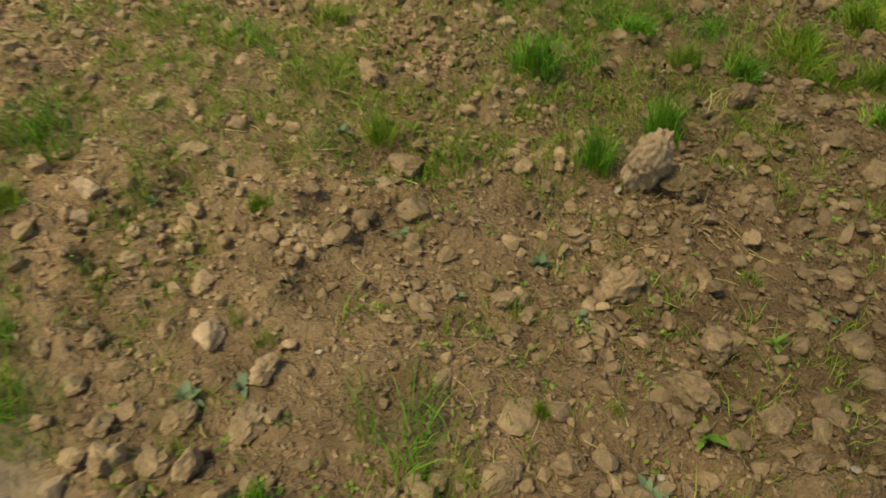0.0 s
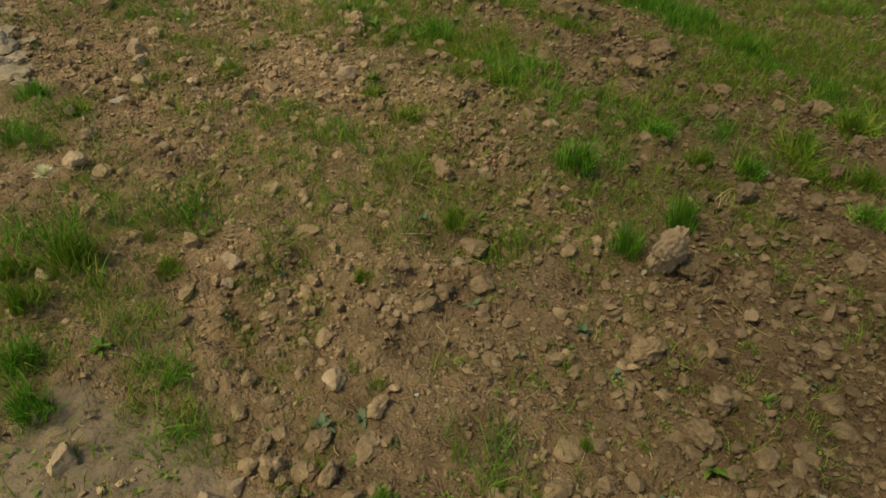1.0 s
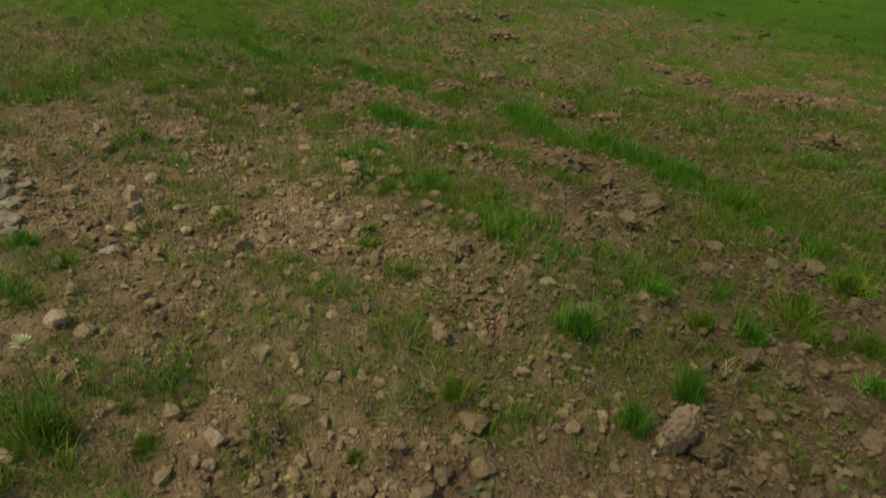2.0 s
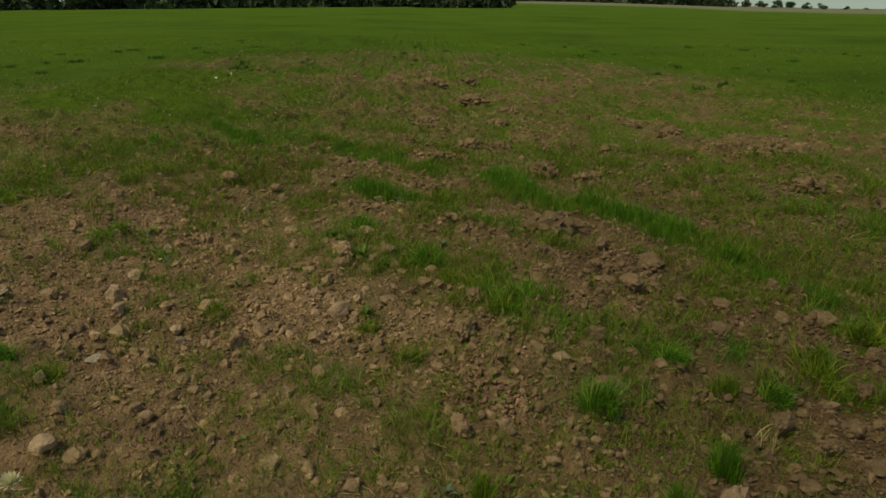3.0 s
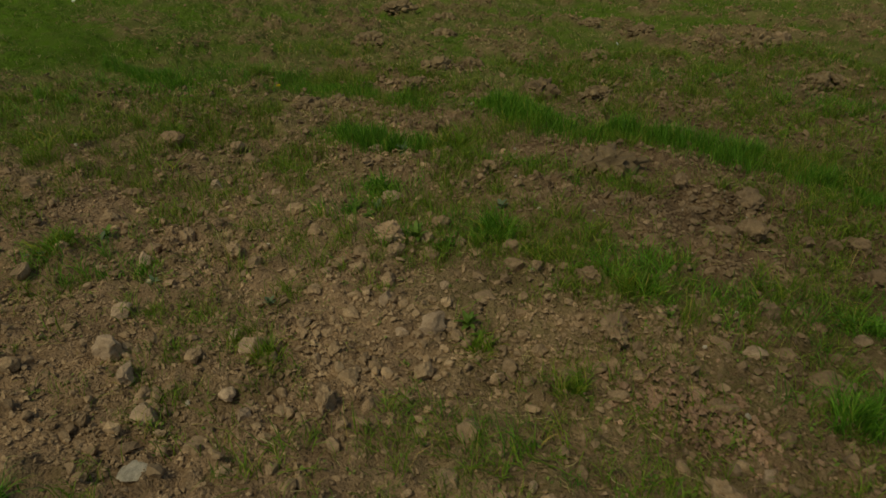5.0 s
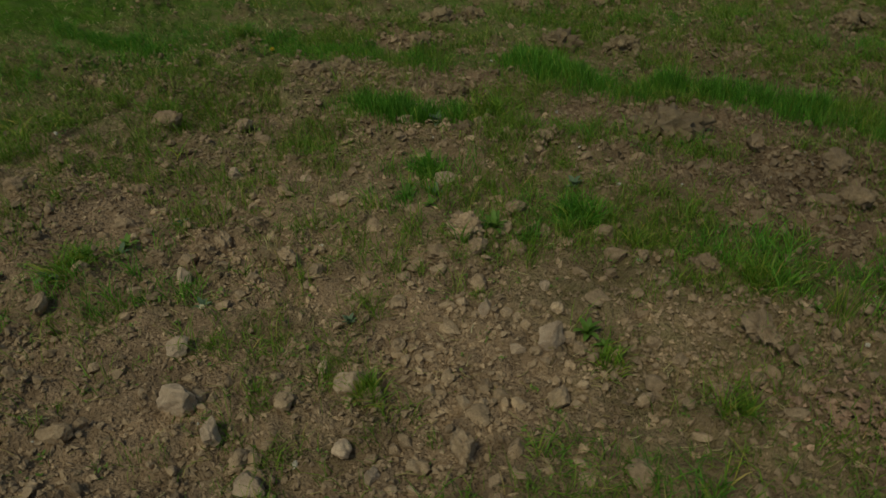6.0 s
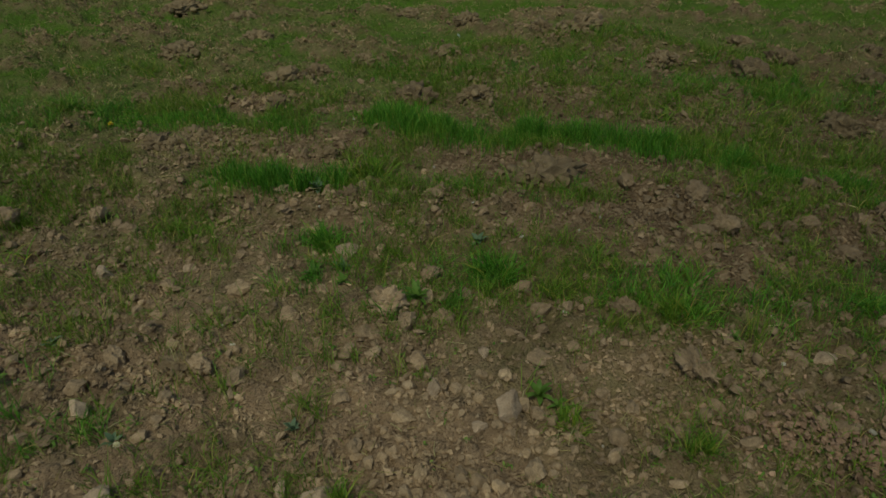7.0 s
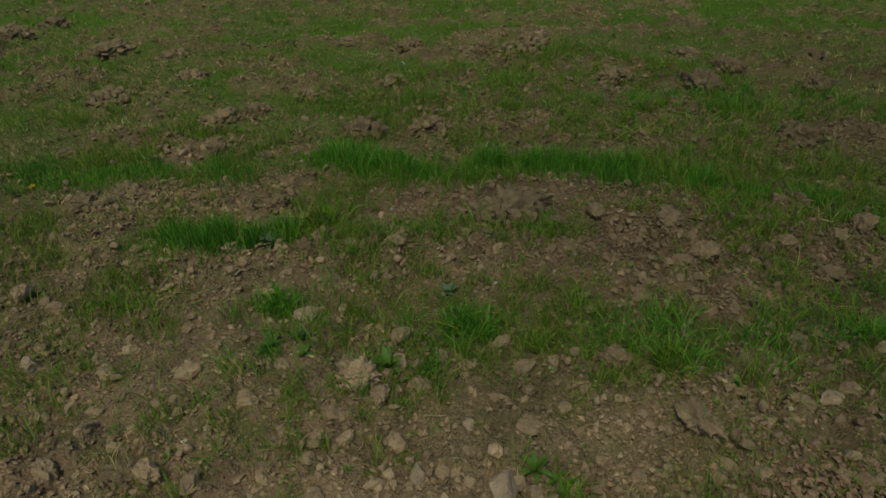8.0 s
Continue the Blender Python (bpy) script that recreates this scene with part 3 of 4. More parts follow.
CLODS_NEAR_START = [  # x, y, width
    (-0.41, 1.9, 0.049), (1.03, 1.93, 0.09), (0.31, 1.94, 0.039), (-0.26, 1.94, 0.053), (0.75, 1.95, 0.049), (1.37, 1.95, 0.074), (0.66, 1.98, 0.046),
    (1.28, 2, 0.066), (-0.36, 2.01, 0.051), (0.59, 2.01, 0.047), (0.94, 2.02, 0.05), (0.53, 2.05, 0.061), (0.75, 2.06, 0.057), (0.4, 2.07, 0.055),
    (0.84, 2.11, 0.124), (-0.68, 2.11, 0.046), (0.49, 2.12, 0.066), (-0.42, 2.16, 0.061), (1.06, 2.17, 0.063), (1.43, 2.18, 0.07),
    (-0.19, 2.22, 0.047), (0, 2.26, 0.059), (-0.39, 2.26, 0.055), (0.75, 2.28, 0.044), (0.15, 2.3, 0.067),
]
CLODS_ON_SLOPE = [  # x, y, width
    (0.89, 2.35, 0.045), (0.3, 2.35, 0.083), (1.41, 2.39, 0.068), (0.75, 2.43, 0.05), (-0.96, 2.46, 0.059), (1.33, 2.46, 0.066), (-0.77, 2.47, 0.071),
    (0.68, 2.49, 0.051), (0.62, 2.56, 0.06), (-1.18, 2.57, 0.06), (-0.65, 2.6, 0.053), (1.77, 2.68, 0.094), (-0.91, 2.71, 0.046),
    (-0.32, 2.72, 0.051), (-0.67, 2.75, 0.051), (-0.03, 2.77, 0.056), (-0.42, 2.79, 0.056), (1.41, 2.79, 0.079), (-1.25, 2.84, 0.075),
    (1.73, 2.86, 0.091), (1.6, 2.98, 0.108), (0.13, 2.99, 0.114), (0.25, 3.09, 0.043), (-0.33, 3.11, 0.065), (1.78, 3.12, 0.098),
]
CLODS_ON_RISE = [  # x, y, width
    (1.47, 3.12, 0.13), (0.15, 3.17, 0.044), (0.34, 3.31, 0.067), (1.96, 3.34, 0.105), (0.17, 3.36, 0.052), (-1.04, 3.37, 0.059),
    (-0.47, 3.46, 0.083), (0.06, 3.46, 0.064), (0.75, 3.5, 0.089), (0.18, 3.54, 0.059), (0.32, 3.56, 0.043), (0.53, 3.57, 0.064),
    (-1.33, 3.59, 0.072), (-1.11, 3.6, 0.048), (2.18, 3.62, 0.113), (1, 3.62, 0.054), (0.07, 3.63, 0.052), (-0.05, 3.64, 0.056), (-0.76, 3.65, 0.067),
    (-0.29, 3.7, 0.057), (-0.9, 3.7, 0.115), (0.83, 3.72, 0.086), (0.72, 3.76, 0.06), (-0.54, 3.8, 0.082), (-0.09, 3.8, 0.067),
]
CLODS_ON_BROW = [  # x, y, width
    (-0.81, 3.81, 0.077), (0.51, 3.84, 0.045), (1.52, 3.86, 0.12), (-1.51, 3.91, 0.078), (-0.11, 3.92, 0.051), (2.1, 3.94, 0.153),
    (0.84, 3.95, 0.054), (-0.37, 3.98, 0.052), (0.3, 3.98, 0.065), (1.91, 3.99, 0.085), (0.8, 4.05, 0.06), (-1.35, 4.08, 0.076), (1.64, 4.13, 0.128),
    (0.08, 4.13, 0.052), (-0.03, 4.14, 0.051), (0.27, 4.15, 0.115), (1.4, 4.16, 0.064), (-2, 4.16, 0.088), (1.55, 4.17, 0.076), (-0.94, 4.22, 0.06),
    (1.45, 4.23, 0.071), (-0.41, 4.23, 0.048), (-0.75, 4.24, 0.079), (0.09, 4.29, 0.05), (0.65, 4.3, 0.095),
]
CLODS_PAST_BROW = [  # x, y, width
    (1.19, 4.31, 0.139), (2.05, 4.35, 0.114), (1.07, 4.35, 0.114), (0.01, 4.36, 0.08), (0.44, 4.4, 0.055), (-0.89, 4.41, 0.063), (-0.56, 4.42, 0.089),
    (0.05, 4.51, 0.09), (-0.13, 4.52, 0.067), (-0.68, 4.53, 0.066), (-0.34, 4.56, 0.086), (-0.49, 4.59, 0.099), (-0.74, 4.61, 0.049),
    (1.4, 4.62, 0.142), (-0.17, 4.62, 0.065), (-0.64, 4.65, 0.082), (-0.8, 4.69, 0.068), (-0.32, 4.7, 0.075), (-1.14, 4.72, 0.085),
    (0.75, 4.75, 0.095), (-0.49, 4.75, 0.146), (-0.22, 4.81, 0.096), (-2.12, 4.83, 0.084), (-1.22, 4.84, 0.099), (-1.08, 4.88, 0.049),
]
CLODS_BEYOND = [  # x, y, width
    (-0.83, 4.91, 0.084), (1.18, 4.92, 0.121), (0.96, 5, 0.104), (-0.64, 5, 0.06), (-1.6, 5.01, 0.072), (-1.45, 5.09, 0.108), (-1.17, 5.09, 0.075),
    (-1.01, 5.12, 0.061), (-0.25, 5.16, 0.058), (-1.31, 5.18, 0.05), (-2.37, 5.23, 0.08), (-0.91, 5.24, 0.085), (-1.85, 5.38, 0.085),
    (0.22, 5.39, 0.104), (-1.41, 5.41, 0.06), (-1.14, 5.49, 0.076), (0.09, 5.55, 0.084), (-1.79, 5.72, 0.099), (-0, 5.76, 0.09), (-2.32, 5.82, 0.106),
    (-1.14, 6.14, 0.087), (-1.23, 6.35, 0.105), (-0.69, 6.39, 0.069), (-1.64, 6.44, 0.163), (4.06, 7.8, 0.238),
]
STONES_NEAR = [  # x, y, width
    (-0.39, 1.47, 0.065), (-0.28, 1.47, 0.054), (-0.34, 1.54, 0.056), (-0.79, 1.55, 0.084), (-0.15, 1.91, 0.062), (0.86, 1.95, 0.042),
    (-0.27, 2.06, 0.045), (-1.16, 2.2, 0.054), (-0.58, 2.28, 0.048), (-0.59, 2.37, 0.069), (0.21, 2.48, 0.055), (-0.26, 2.49, 0.036),
    (-1.37, 2.86, 0.088), (0.31, 3.02, 0.05), (-0.35, 3.19, 0.036), (-1.13, 3.27, 0.035), (-1.62, 3.33, 0.056), (1.1, 3.51, 0.061),
]
STONES_FAR = [  # x, y, width
    (0.63, 3.52, 0.07), (-1.17, 3.71, 0.052), (-1.49, 3.8, 0.076), (-1.23, 3.84, 0.065), (-1.58, 4.02, 0.093), (-0.45, 4.04, 0.101),
    (-0.57, 4.04, 0.053), (-1.14, 4.09, 0.09), (-1.67, 4.17, 0.13), (-1.21, 4.18, 0.054), (-0.6, 4.26, 0.059), (-0.33, 4.31, 0.046),
    (-1.65, 4.43, 0.079), (-1.62, 4.86, 0.069), (-0.39, 5.23, 0.092), (-1.01, 5.61, 0.051), (-1.35, 5.77, 0.102), (-0.34, 6.03, 0.075),
]
FLAT_CLODS = [  # x, y, width
    (0.54, 1.73, 0.092), (1.37, 1.86, 0.093), (0.32, 2.04, 0.078), (0.27, 2.55, 0.124), (-0.37, 2.58, 0.118), (-0.56, 2.82, 0.088),
    (-0.59, 3.27, 0.086), (0.81, 3.37, 0.182), (0.42, 3.76, 0.095), (-0.2, 4.18, 0.122), (-0.78, 5.56, 0.096),
]
MOUNDS_NEAR = [  # x, y, width
    (1.27, 3.06, 0.144), (2.16, 4.32, 0.212), (3.08, 4.69, 0.295), (-1.28, 4.91, 0.144), (4.24, 5.06, 0.213), (0.89, 5.27, 0.36), (5.18, 5.49, 0.285),
    (-0.09, 5.69, 0.167), (3.72, 5.75, 0.364), (4.35, 5.84, 0.248), (0.08, 6.31, 0.168), (4.51, 6.38, 0.309), (3.37, 6.39, 0.316),
    (1.49, 6.61, 0.265), (1.13, 6.94, 0.318), (0.38, 6.98, 0.155), (-0.62, 7.01, 0.169), (-0.72, 7.08, 0.194),
]
MOUNDS_FAR = [  # x, y, width
    (-0.48, 7.08, 0.219), (0.18, 7.22, 0.206), (1.95, 7.58, 0.239), (3.65, 7.61, 0.457), (0.51, 7.86, 0.335), (0.87, 7.96, 0.223),
    (1.35, 8.04, 0.275), (-0.54, 8.05, 0.171), (3.53, 8.06, 0.29), (2.95, 8.56, 0.336), (0.08, 9.09, 0.36), (2.71, 9.33, 0.257), (0.98, 9.51, 0.297),
    (1.28, 10.64, 0.356), (0.79, 11.16, 0.424), (0.21, 13.16, 0.499), (0.91, 13.83, 0.428),
]
PALE_CLODS = [  # x, y, width
    (-2.6, 4.57, 0.231), (-2.42, 4.2, 0.212), (-2.2, 4, 0.238), (-2.14, 3.79, 0.227), (-2, 3.68, 0.182), (-2.28, 4.18, 0.165),
]
LUSH_TUFTS_NEAR = [  # x, y, height, half width
    (-0.72, 1.36, 0.061, 0.046), (0.04, 1.51, 0.112, 0.027), (-0.94, 1.69, 0.136, 0.06), (0.59, 1.73, 0.063, 0.018), (-1.05, 1.85, 0.125, 0.061),
    (-1.15, 2.07, 0.124, 0.066), (-1.25, 2.2, 0.096, 0.054), (-1.1, 2.27, 0.184, 0.078), (-0.8, 2.33, 0.073, 0.045), (-0.12, 2.35, 0.072, 0.038),
    (0.84, 2.59, 0.158, 0.052), (0.19, 2.66, 0.123, 0.05), (1.11, 2.83, 0.184, 0.061), (1.95, 2.97, 0.1, 0.08), (0.71, 3.12, 0.158, 0.084),
    (2.09, 3.27, 0.121, 0.072), (1.54, 3.3, 0.106, 0.079),
]
LUSH_TUFTS_FAR = [  # x, y, height, half width
    (1.31, 3.31, 0.118, 0.061), (1.93, 3.32, 0.079, 0.079), (-1.61, 3.37, 0.094, 0.064), (-1.87, 3.48, 0.092, 0.08), (1.84, 3.48, 0.141, 0.098),
    (-0.08, 3.54, 0.099, 0.069), (1.16, 3.55, 0.077, 0.098), (1.87, 3.59, 0.145, 0.1), (2.24, 3.79, 0.143, 0.118), (-0.29, 3.9, 0.074, 0.07),
    (0.41, 4, 0.113, 0.088), (-1.1, 4.04, 0.096, 0.066), (0.02, 4.67, 0.162, 0.099), (-2.02, 5.05, 0.105, 0.106), (-0.42, 5.39, 0.141, 0.096),
    (0.13, 5.93, 0.154, 0.137),
]
THIN_TUFTS_NEAR = [  # x, y, height, half width
    (0.38, 1.52, 0.11, 0.041), (-0.46, 1.62, 0.103, 0.043), (0.23, 1.65, 0.201, 0.026), (-0.58, 1.66, 0.088, 0.103), (-0.7, 1.73, 0.097, 0.052),
    (0.75, 1.73, 0.096, 0.021), (-0.55, 1.76, 0.091, 0.043), (-0.76, 1.89, 0.059, 0.058), (-0.02, 1.89, 0.101, 0.039), (-0.63, 1.9, 0.1, 0.059),
    (-0.1, 1.95, 0.129, 0.02), (-0.73, 2.08, 0.069, 0.08), (1.18, 2.16, 0.066, 0.035), (-0.53, 2.29, 0.059, 0.034), (0.43, 2.5, 0.053, 0.075),
    (-0.78, 2.57, 0.065, 0.108), (-0.59, 2.69, 0.051, 0.05), (1.25, 2.69, 0.098, 0.05), (-0.79, 2.83, 0.07, 0.057), (-1.54, 3, 0.128, 0.06),
    (-0.03, 3.05, 0.093, 0.084), (-0.61, 3.09, 0.059, 0.086), (-0.78, 3.12, 0.063, 0.067),
]
THIN_TUFTS_MIDDLE = [  # x, y, height, half width
    (0.01, 3.15, 0.077, 0.071), (0.27, 3.19, 0.069, 0.074), (-1.26, 3.23, 0.069, 0.031), (-0.61, 3.26, 0.08, 0.05), (-0.44, 3.29, 0.066, 0.092),
    (-0.25, 3.31, 0.115, 0.11), (-0.53, 3.4, 0.078, 0.103), (-1.21, 3.47, 0.073, 0.063), (-1.1, 3.48, 0.078, 0.108), (-1, 3.55, 0.085, 0.081),
    (-0.67, 3.6, 0.059, 0.112), (1.16, 3.68, 0.11, 0.125), (0.49, 3.73, 0.211, 0.048), (-1.53, 3.8, 0.075, 0.055), (0.88, 3.85, 0.092, 0.129),
    (0.6, 3.98, 0.131, 0.122), (0.15, 4.1, 0.121, 0.09), (0.69, 4.14, 0.103, 0.092), (-1.41, 4.15, 0.079, 0.068), (0.33, 4.27, 0.118, 0.142),
    (-0.59, 4.32, 0.059, 0.047), (-1.35, 4.34, 0.06, 0.101), (-1.52, 4.43, 0.065, 0.066),
]
THIN_TUFTS_FAR = [  # x, y, height, half width
    (0.14, 4.44, 0.128, 0.066), (-0.05, 4.48, 0.092, 0.056), (-1.88, 4.72, 0.08, 0.079), (-0.57, 4.74, 0.06, 0.053), (-1.1, 4.82, 0.039, 0.047),
    (-0.7, 4.83, 0.047, 0.057), (-0.97, 5.02, 0.054, 0.04), (-0.21, 5.04, 0.064, 0.071), (-0.77, 5.08, 0.126, 0.055), (-0.34, 5.19, 0.085, 0.062),
    (-1.28, 5.34, 0.032, 0.049), (2.99, 5.43, 0.159, 0.209), (-3.14, 5.56, 0.218, 0.212), (2.3, 5.63, 0.164, 0.216), (-1.28, 5.64, 0.048, 0.062),
    (-0.84, 5.87, 0.083, 0.138), (-0.95, 6.07, 0.092, 0.14), (-1.66, 6.08, 0.171, 0.13), (-2.95, 6.18, 0.195, 0.235), (-2.81, 6.33, 0.175, 0.17),
    (-2.19, 6.51, 0.157, 0.122), (-2.62, 6.51, 0.206, 0.248), (-1.69, 6.67, 0.148, 0.144),
]
WEEDS_NEAR = [  # x, y, size, leaf, number of leaves
    (-0.61, 1.41, 0.072, 'broad', 5), (0.78, 1.56, 0.085, 'bluish', 6), (0.93, 1.69, 0.096, 'toothed', 6), (-0.16, 1.75, 0.077, 'bluish', 6),
    (-0.05, 1.78, 0.058, 'bluish', 5), (1.15, 1.92, 0.07, 'toothed', 5), (-0.86, 1.93, 0.108, 'broad', 7), (0.72, 2.01, 0.062, 'bluish', 4),
    (1.35, 2.05, 0.074, 'bluish', 4), (0.42, 2.05, 0.048, 'bluish', 4), (0.64, 2.19, 0.078, 'bluish', 5), (0.27, 2.26, 0.072, 'bluish', 5),
    (-0.41, 2.34, 0.054, 'bluish', 5), (0.07, 2.66, 0.068, 'bluish', 6), (0.28, 2.74, 0.093, 'broad', 4), (0.42, 3.76, 0.09, 'broad', 4),
]
WEEDS_FAR = [  # x, y, size, leaf, number of leaves
    (-0.27, 3.98, 0.078, 'toothed', 6), (-0.3, 4.04, 0.118, 'broad', 7), (-1.07, 4.4, 0.091, 'bluish', 6), (-0.25, 4.61, 0.107, 'broad', 7),
    (-1.56, 4.66, 0.073, 'bluish', 5), (-0.37, 4.69, 0.143, 'toothed', 10), (0.13, 4.91, 0.102, 'bluish', 5), (-0.55, 4.98, 0.11, 'broad', 6),
    (-2.1, 5, 0.091, 'bluish', 5), (-0.48, 5.11, 0.1, 'bluish', 6), (-1.97, 5.11, 0.12, 'broad', 6), (-0.61, 5.14, 0.123, 'broad', 7),
    (-1.86, 5.15, 0.095, 'bluish', 6), (-1.83, 5.19, 0.117, 'broad', 6), (-1.63, 5.35, 0.093, 'bluish', 5), (-0.18, 5.91, 0.139, 'bluish', 7),
]
FAR_TREES = [  # bearing, distance, height, width
    (24, 860, 7, 16), (25, 900, 9, 18), (26, 870, 8, 17), (27, 890, 9, 18), (28, 880, 8, 16), (29, 900, 7, 16), (30, 890, 6, 14), (31.5, 1000, 4, 12),
    (32.7, 1050, 3.5, 9), (34, 1000, 5, 10), (35, 1080, 4, 9), (36.3, 1020, 5, 12), (38.2, 300, 13, 10), (40, 305, 14, 12), (42, 300, 13, 11),
]


# ---- lumps of soil and stones ----
for x, y, w in CLODS_AT_START + CLODS_NEAR_START + CLODS_ON_SLOPE + CLODS_ON_RISE + CLODS_ON_BROW + CLODS_PAST_BROW + CLODS_BEYOND:
    k = random.Random(round(x * 100) * 7 + round(y * 100)).randrange(14)
    size = "fist-sized" if w < 0.09 else "large"
    shape = CLOD_KINDS[k] if w < 0.095 else RUGGED_KINDS[k % 6]
    put_lump("soil_clod", shape, x, y, w * (1.15 if w < 0.095 else 0.95), f"{size} dry brown clod of earth lying on soil", "clod", "clods on the field", 0.28)
for x, y, w in STONES_NEAR + STONES_FAR:
    k = random.Random(round(x * 100) * 5 + round(y * 100)).randrange(6)
    put_lump("field_stone", STONE_KINDS[k], x, y, w * 1.25, "pale angular stone lying on the worked soil", "stone", "stones on the field", 0.25)
for x, y, w in FLAT_CLODS:
    k = random.Random(round(x * 100) * 3 + round(y * 100)).randrange(5)
    put_lump("soil_clod", FLAT_KINDS[k], x, y, w * 1.05, "broad flat dry brown clod of earth sunk in soil", "clod", "clods on the field", 0.35, 8)
for x, y, w in PALE_CLODS:
    x -= 0.10
    k = random.Random(round(x * 100) * 5 + round(y * 100)).randrange(4)
    put_lump("flat_stone", SLAB_KINDS[k], x, y, w * 1.1, "large flat whitish stone in a loose pile", "stone", "flat pale stones", 0.25, 14)
    for dx, dy, share in ((0.11, -0.09, 0.6), (-0.13, 0.05, 0.7), (0.05, 0.13, 0.45)):
        put_lump("flat_stone", SLAB_KINDS[(k + 1) % 4], x + dx, y + dy, w * share, "small flat whitish stone in a loose pile", "stone", "flat pale stones", 0.25, 20)
for x, y, w in MOUNDS_NEAR + MOUNDS_FAR:
    put_mound(x, y, w)

near = np.random.default_rng(77)
tries, made = 0, 0
while made < 120 and tries < 6000:
    tries += 1
    x, y = near.uniform(-2.3, 2.6), near.uniform(1.0, 6.2)
    if near.uniform(0, 1) > (1 - 1.5 * float(cover_at(x, y))) * float(smooth(-0.4, 0.5, fbm(x * 1.3, y * 1.3, 62, 2))):
        continue
    put_lump("soil_clod", SMALL_KINDS[int(near.integers(10))], x, y, near.uniform(0.038, 0.075), "small dry brown clod of earth lying on soil", "clod", "clods on the field", 0.3, 25)
    made += 1
BIG = lying(clod_mesh(61, 5, 0.20, 3, 1.55, 0.09, 70), PALE)
put_lump("soil_clod", BIG, 0.968, 2.509, 0.142, "big upright pale brown clod of earth beside grass", "clod", "clods on the field", 0.06, 4, 20)
WIDE = lying(clod_mesh(64, 5, 0.28, 3, 1.15, 0.18, 70), CLOD)
put_lump("soil_clod", WIDE, -0.494, 4.698, 0.125, "big pale rough clod of earth beside weeds", "clod", "clods on the field", 0.14, 5, 140)
RIDGE = lying(clod_mesh(67, 5, 0.30, 3, 0.75, 0.18, 70), CLOD)
ridge = put_lump("soil_clod", RIDGE, 0.197, 3.762, 0.115, "long narrow ridge of pinkish brown earth", "clod", "clods on the field", 0.12, 3, -20)
ridge.matrix_world = ridge.matrix_world @ Matrix.Diagonal((0.75, 2.4, 1.0, 1))
put_lump("root_clod", ROOTY, 1.082, 2.512, 0.14, "dark crumbly clod bound with dead roots", "clod", "clods on the field", 0.15, 10, 70)

# ---- tufts and weeds ----


def put_tuft(x, y, tall, half, lush):
    r = random.Random(round(x * 811 + y * 2971))
    ob = new("grass_tuft", (TUFT_KINDS if lush else SPARSE_KINDS)[r.randrange(5)])
    broad, high = (2.5, 1.35) if lush else (2.1, 1.1 if half < 0.12 else 0.6)
    ob.matrix_world = pose(x, y, float(height(x, y)) - 0.004, 0, 0, r.uniform(0, 360)) @ Matrix.Diagonal((broad * half, broad * half, high * tall, 1))
    if lush:
        tagged(ob, "fresh green tuft of grass growing from bare soil" if tall < 0.13 else "tall dense tuft of bright green grass", "grass", "grass tufts")
    else:
        tagged(ob, "thin loose tuft of green grass in soil", "grass", "grass tufts")


for x, y, tall, half in LUSH_TUFTS_NEAR + LUSH_TUFTS_FAR:
    put_tuft(x, y, tall, half, True)
for x, y, tall, half in THIN_TUFTS_NEAR + THIN_TUFTS_MIDDLE + THIN_TUFTS_FAR:
    put_tuft(x, y, tall, half, False)


def leaf_mesh(seed, wide, teeth, mat):
    """One arching leaf, a metre long at full scale, lying along x with its stalk at the origin."""
    r = random.Random(seed)
    verts, tris, rows = [], [], 9
    for i in range(rows):
        s = i / (rows - 1)
        half = wide * math.sin(math.pi * min(1, s * 0.86 + 0.10)) ** 0.9 * (1 - teeth * (i % 2)) + 0.012
        half *= 0.25 if i == 0 else 1
        if i == rows - 1:
            half = 0.006
        up = 0.50 * s - 0.55 * s * s
        verts += [(s, -half, up + 0.25 * half), (s, 0, up), (s, half, up + 0.25 * half + r.uniform(-0.01, 0.01))]
    for i in range(rows - 1):
        a = 3 * i
        tris += [(a, a + 3, a + 4), (a, a + 4, a + 1), (a + 1, a + 4, a + 5), (a + 1, a + 5, a + 2)]
    ob = link_mesh("leaf", verts, tris, mat)
    me = ob.data
    bpy.data.objects.remove(ob)
    return me


LEAVES = {
    "toothed": [leaf_mesh(s, 0.15, 0.38, BROAD) for s in range(3)],
    "broad": [leaf_mesh(10 + s, 0.16, 0.10, BROAD) for s in range(3)],
    "bluish": [leaf_mesh(20 + s, 0.20, 0.12, BLUISH) for s in range(3)],
}


def put_weed(x, y, size, kind, count, label):
    r = random.Random(round(x * 713 + y * 1931))
    base = new("weed_plant")
    base.matrix_world = pose(x, y, float(height(x, y)))
    tagged(base, label, "weed", "weeds among the clods")
    count = round(1.9 * count)
    for i in range(count):
        ob = new("leaf", LEAVES[kind][r.randrange(3)])
        ob.parent = base
        ob.matrix_local = pose(0, 0, 0.002, r.uniform(-15, 15), -r.uniform(2, 62), 222.5 * i + r.uniform(-25, 25)) @ Matrix.Scale(size * r.uniform(0.28, 0.66), 4)
    return base


for x, y, size, kind, count in WEEDS_NEAR + WEEDS_FAR:
    label = {"toothed": "young dandelion rosette with toothed bright green leaves", "broad": "small weed with broad yellowish green leaves", "bluish": "low weed with bluish green leaves flat on soil"}[kind]
    put_weed(x, y, size, kind, count, label)

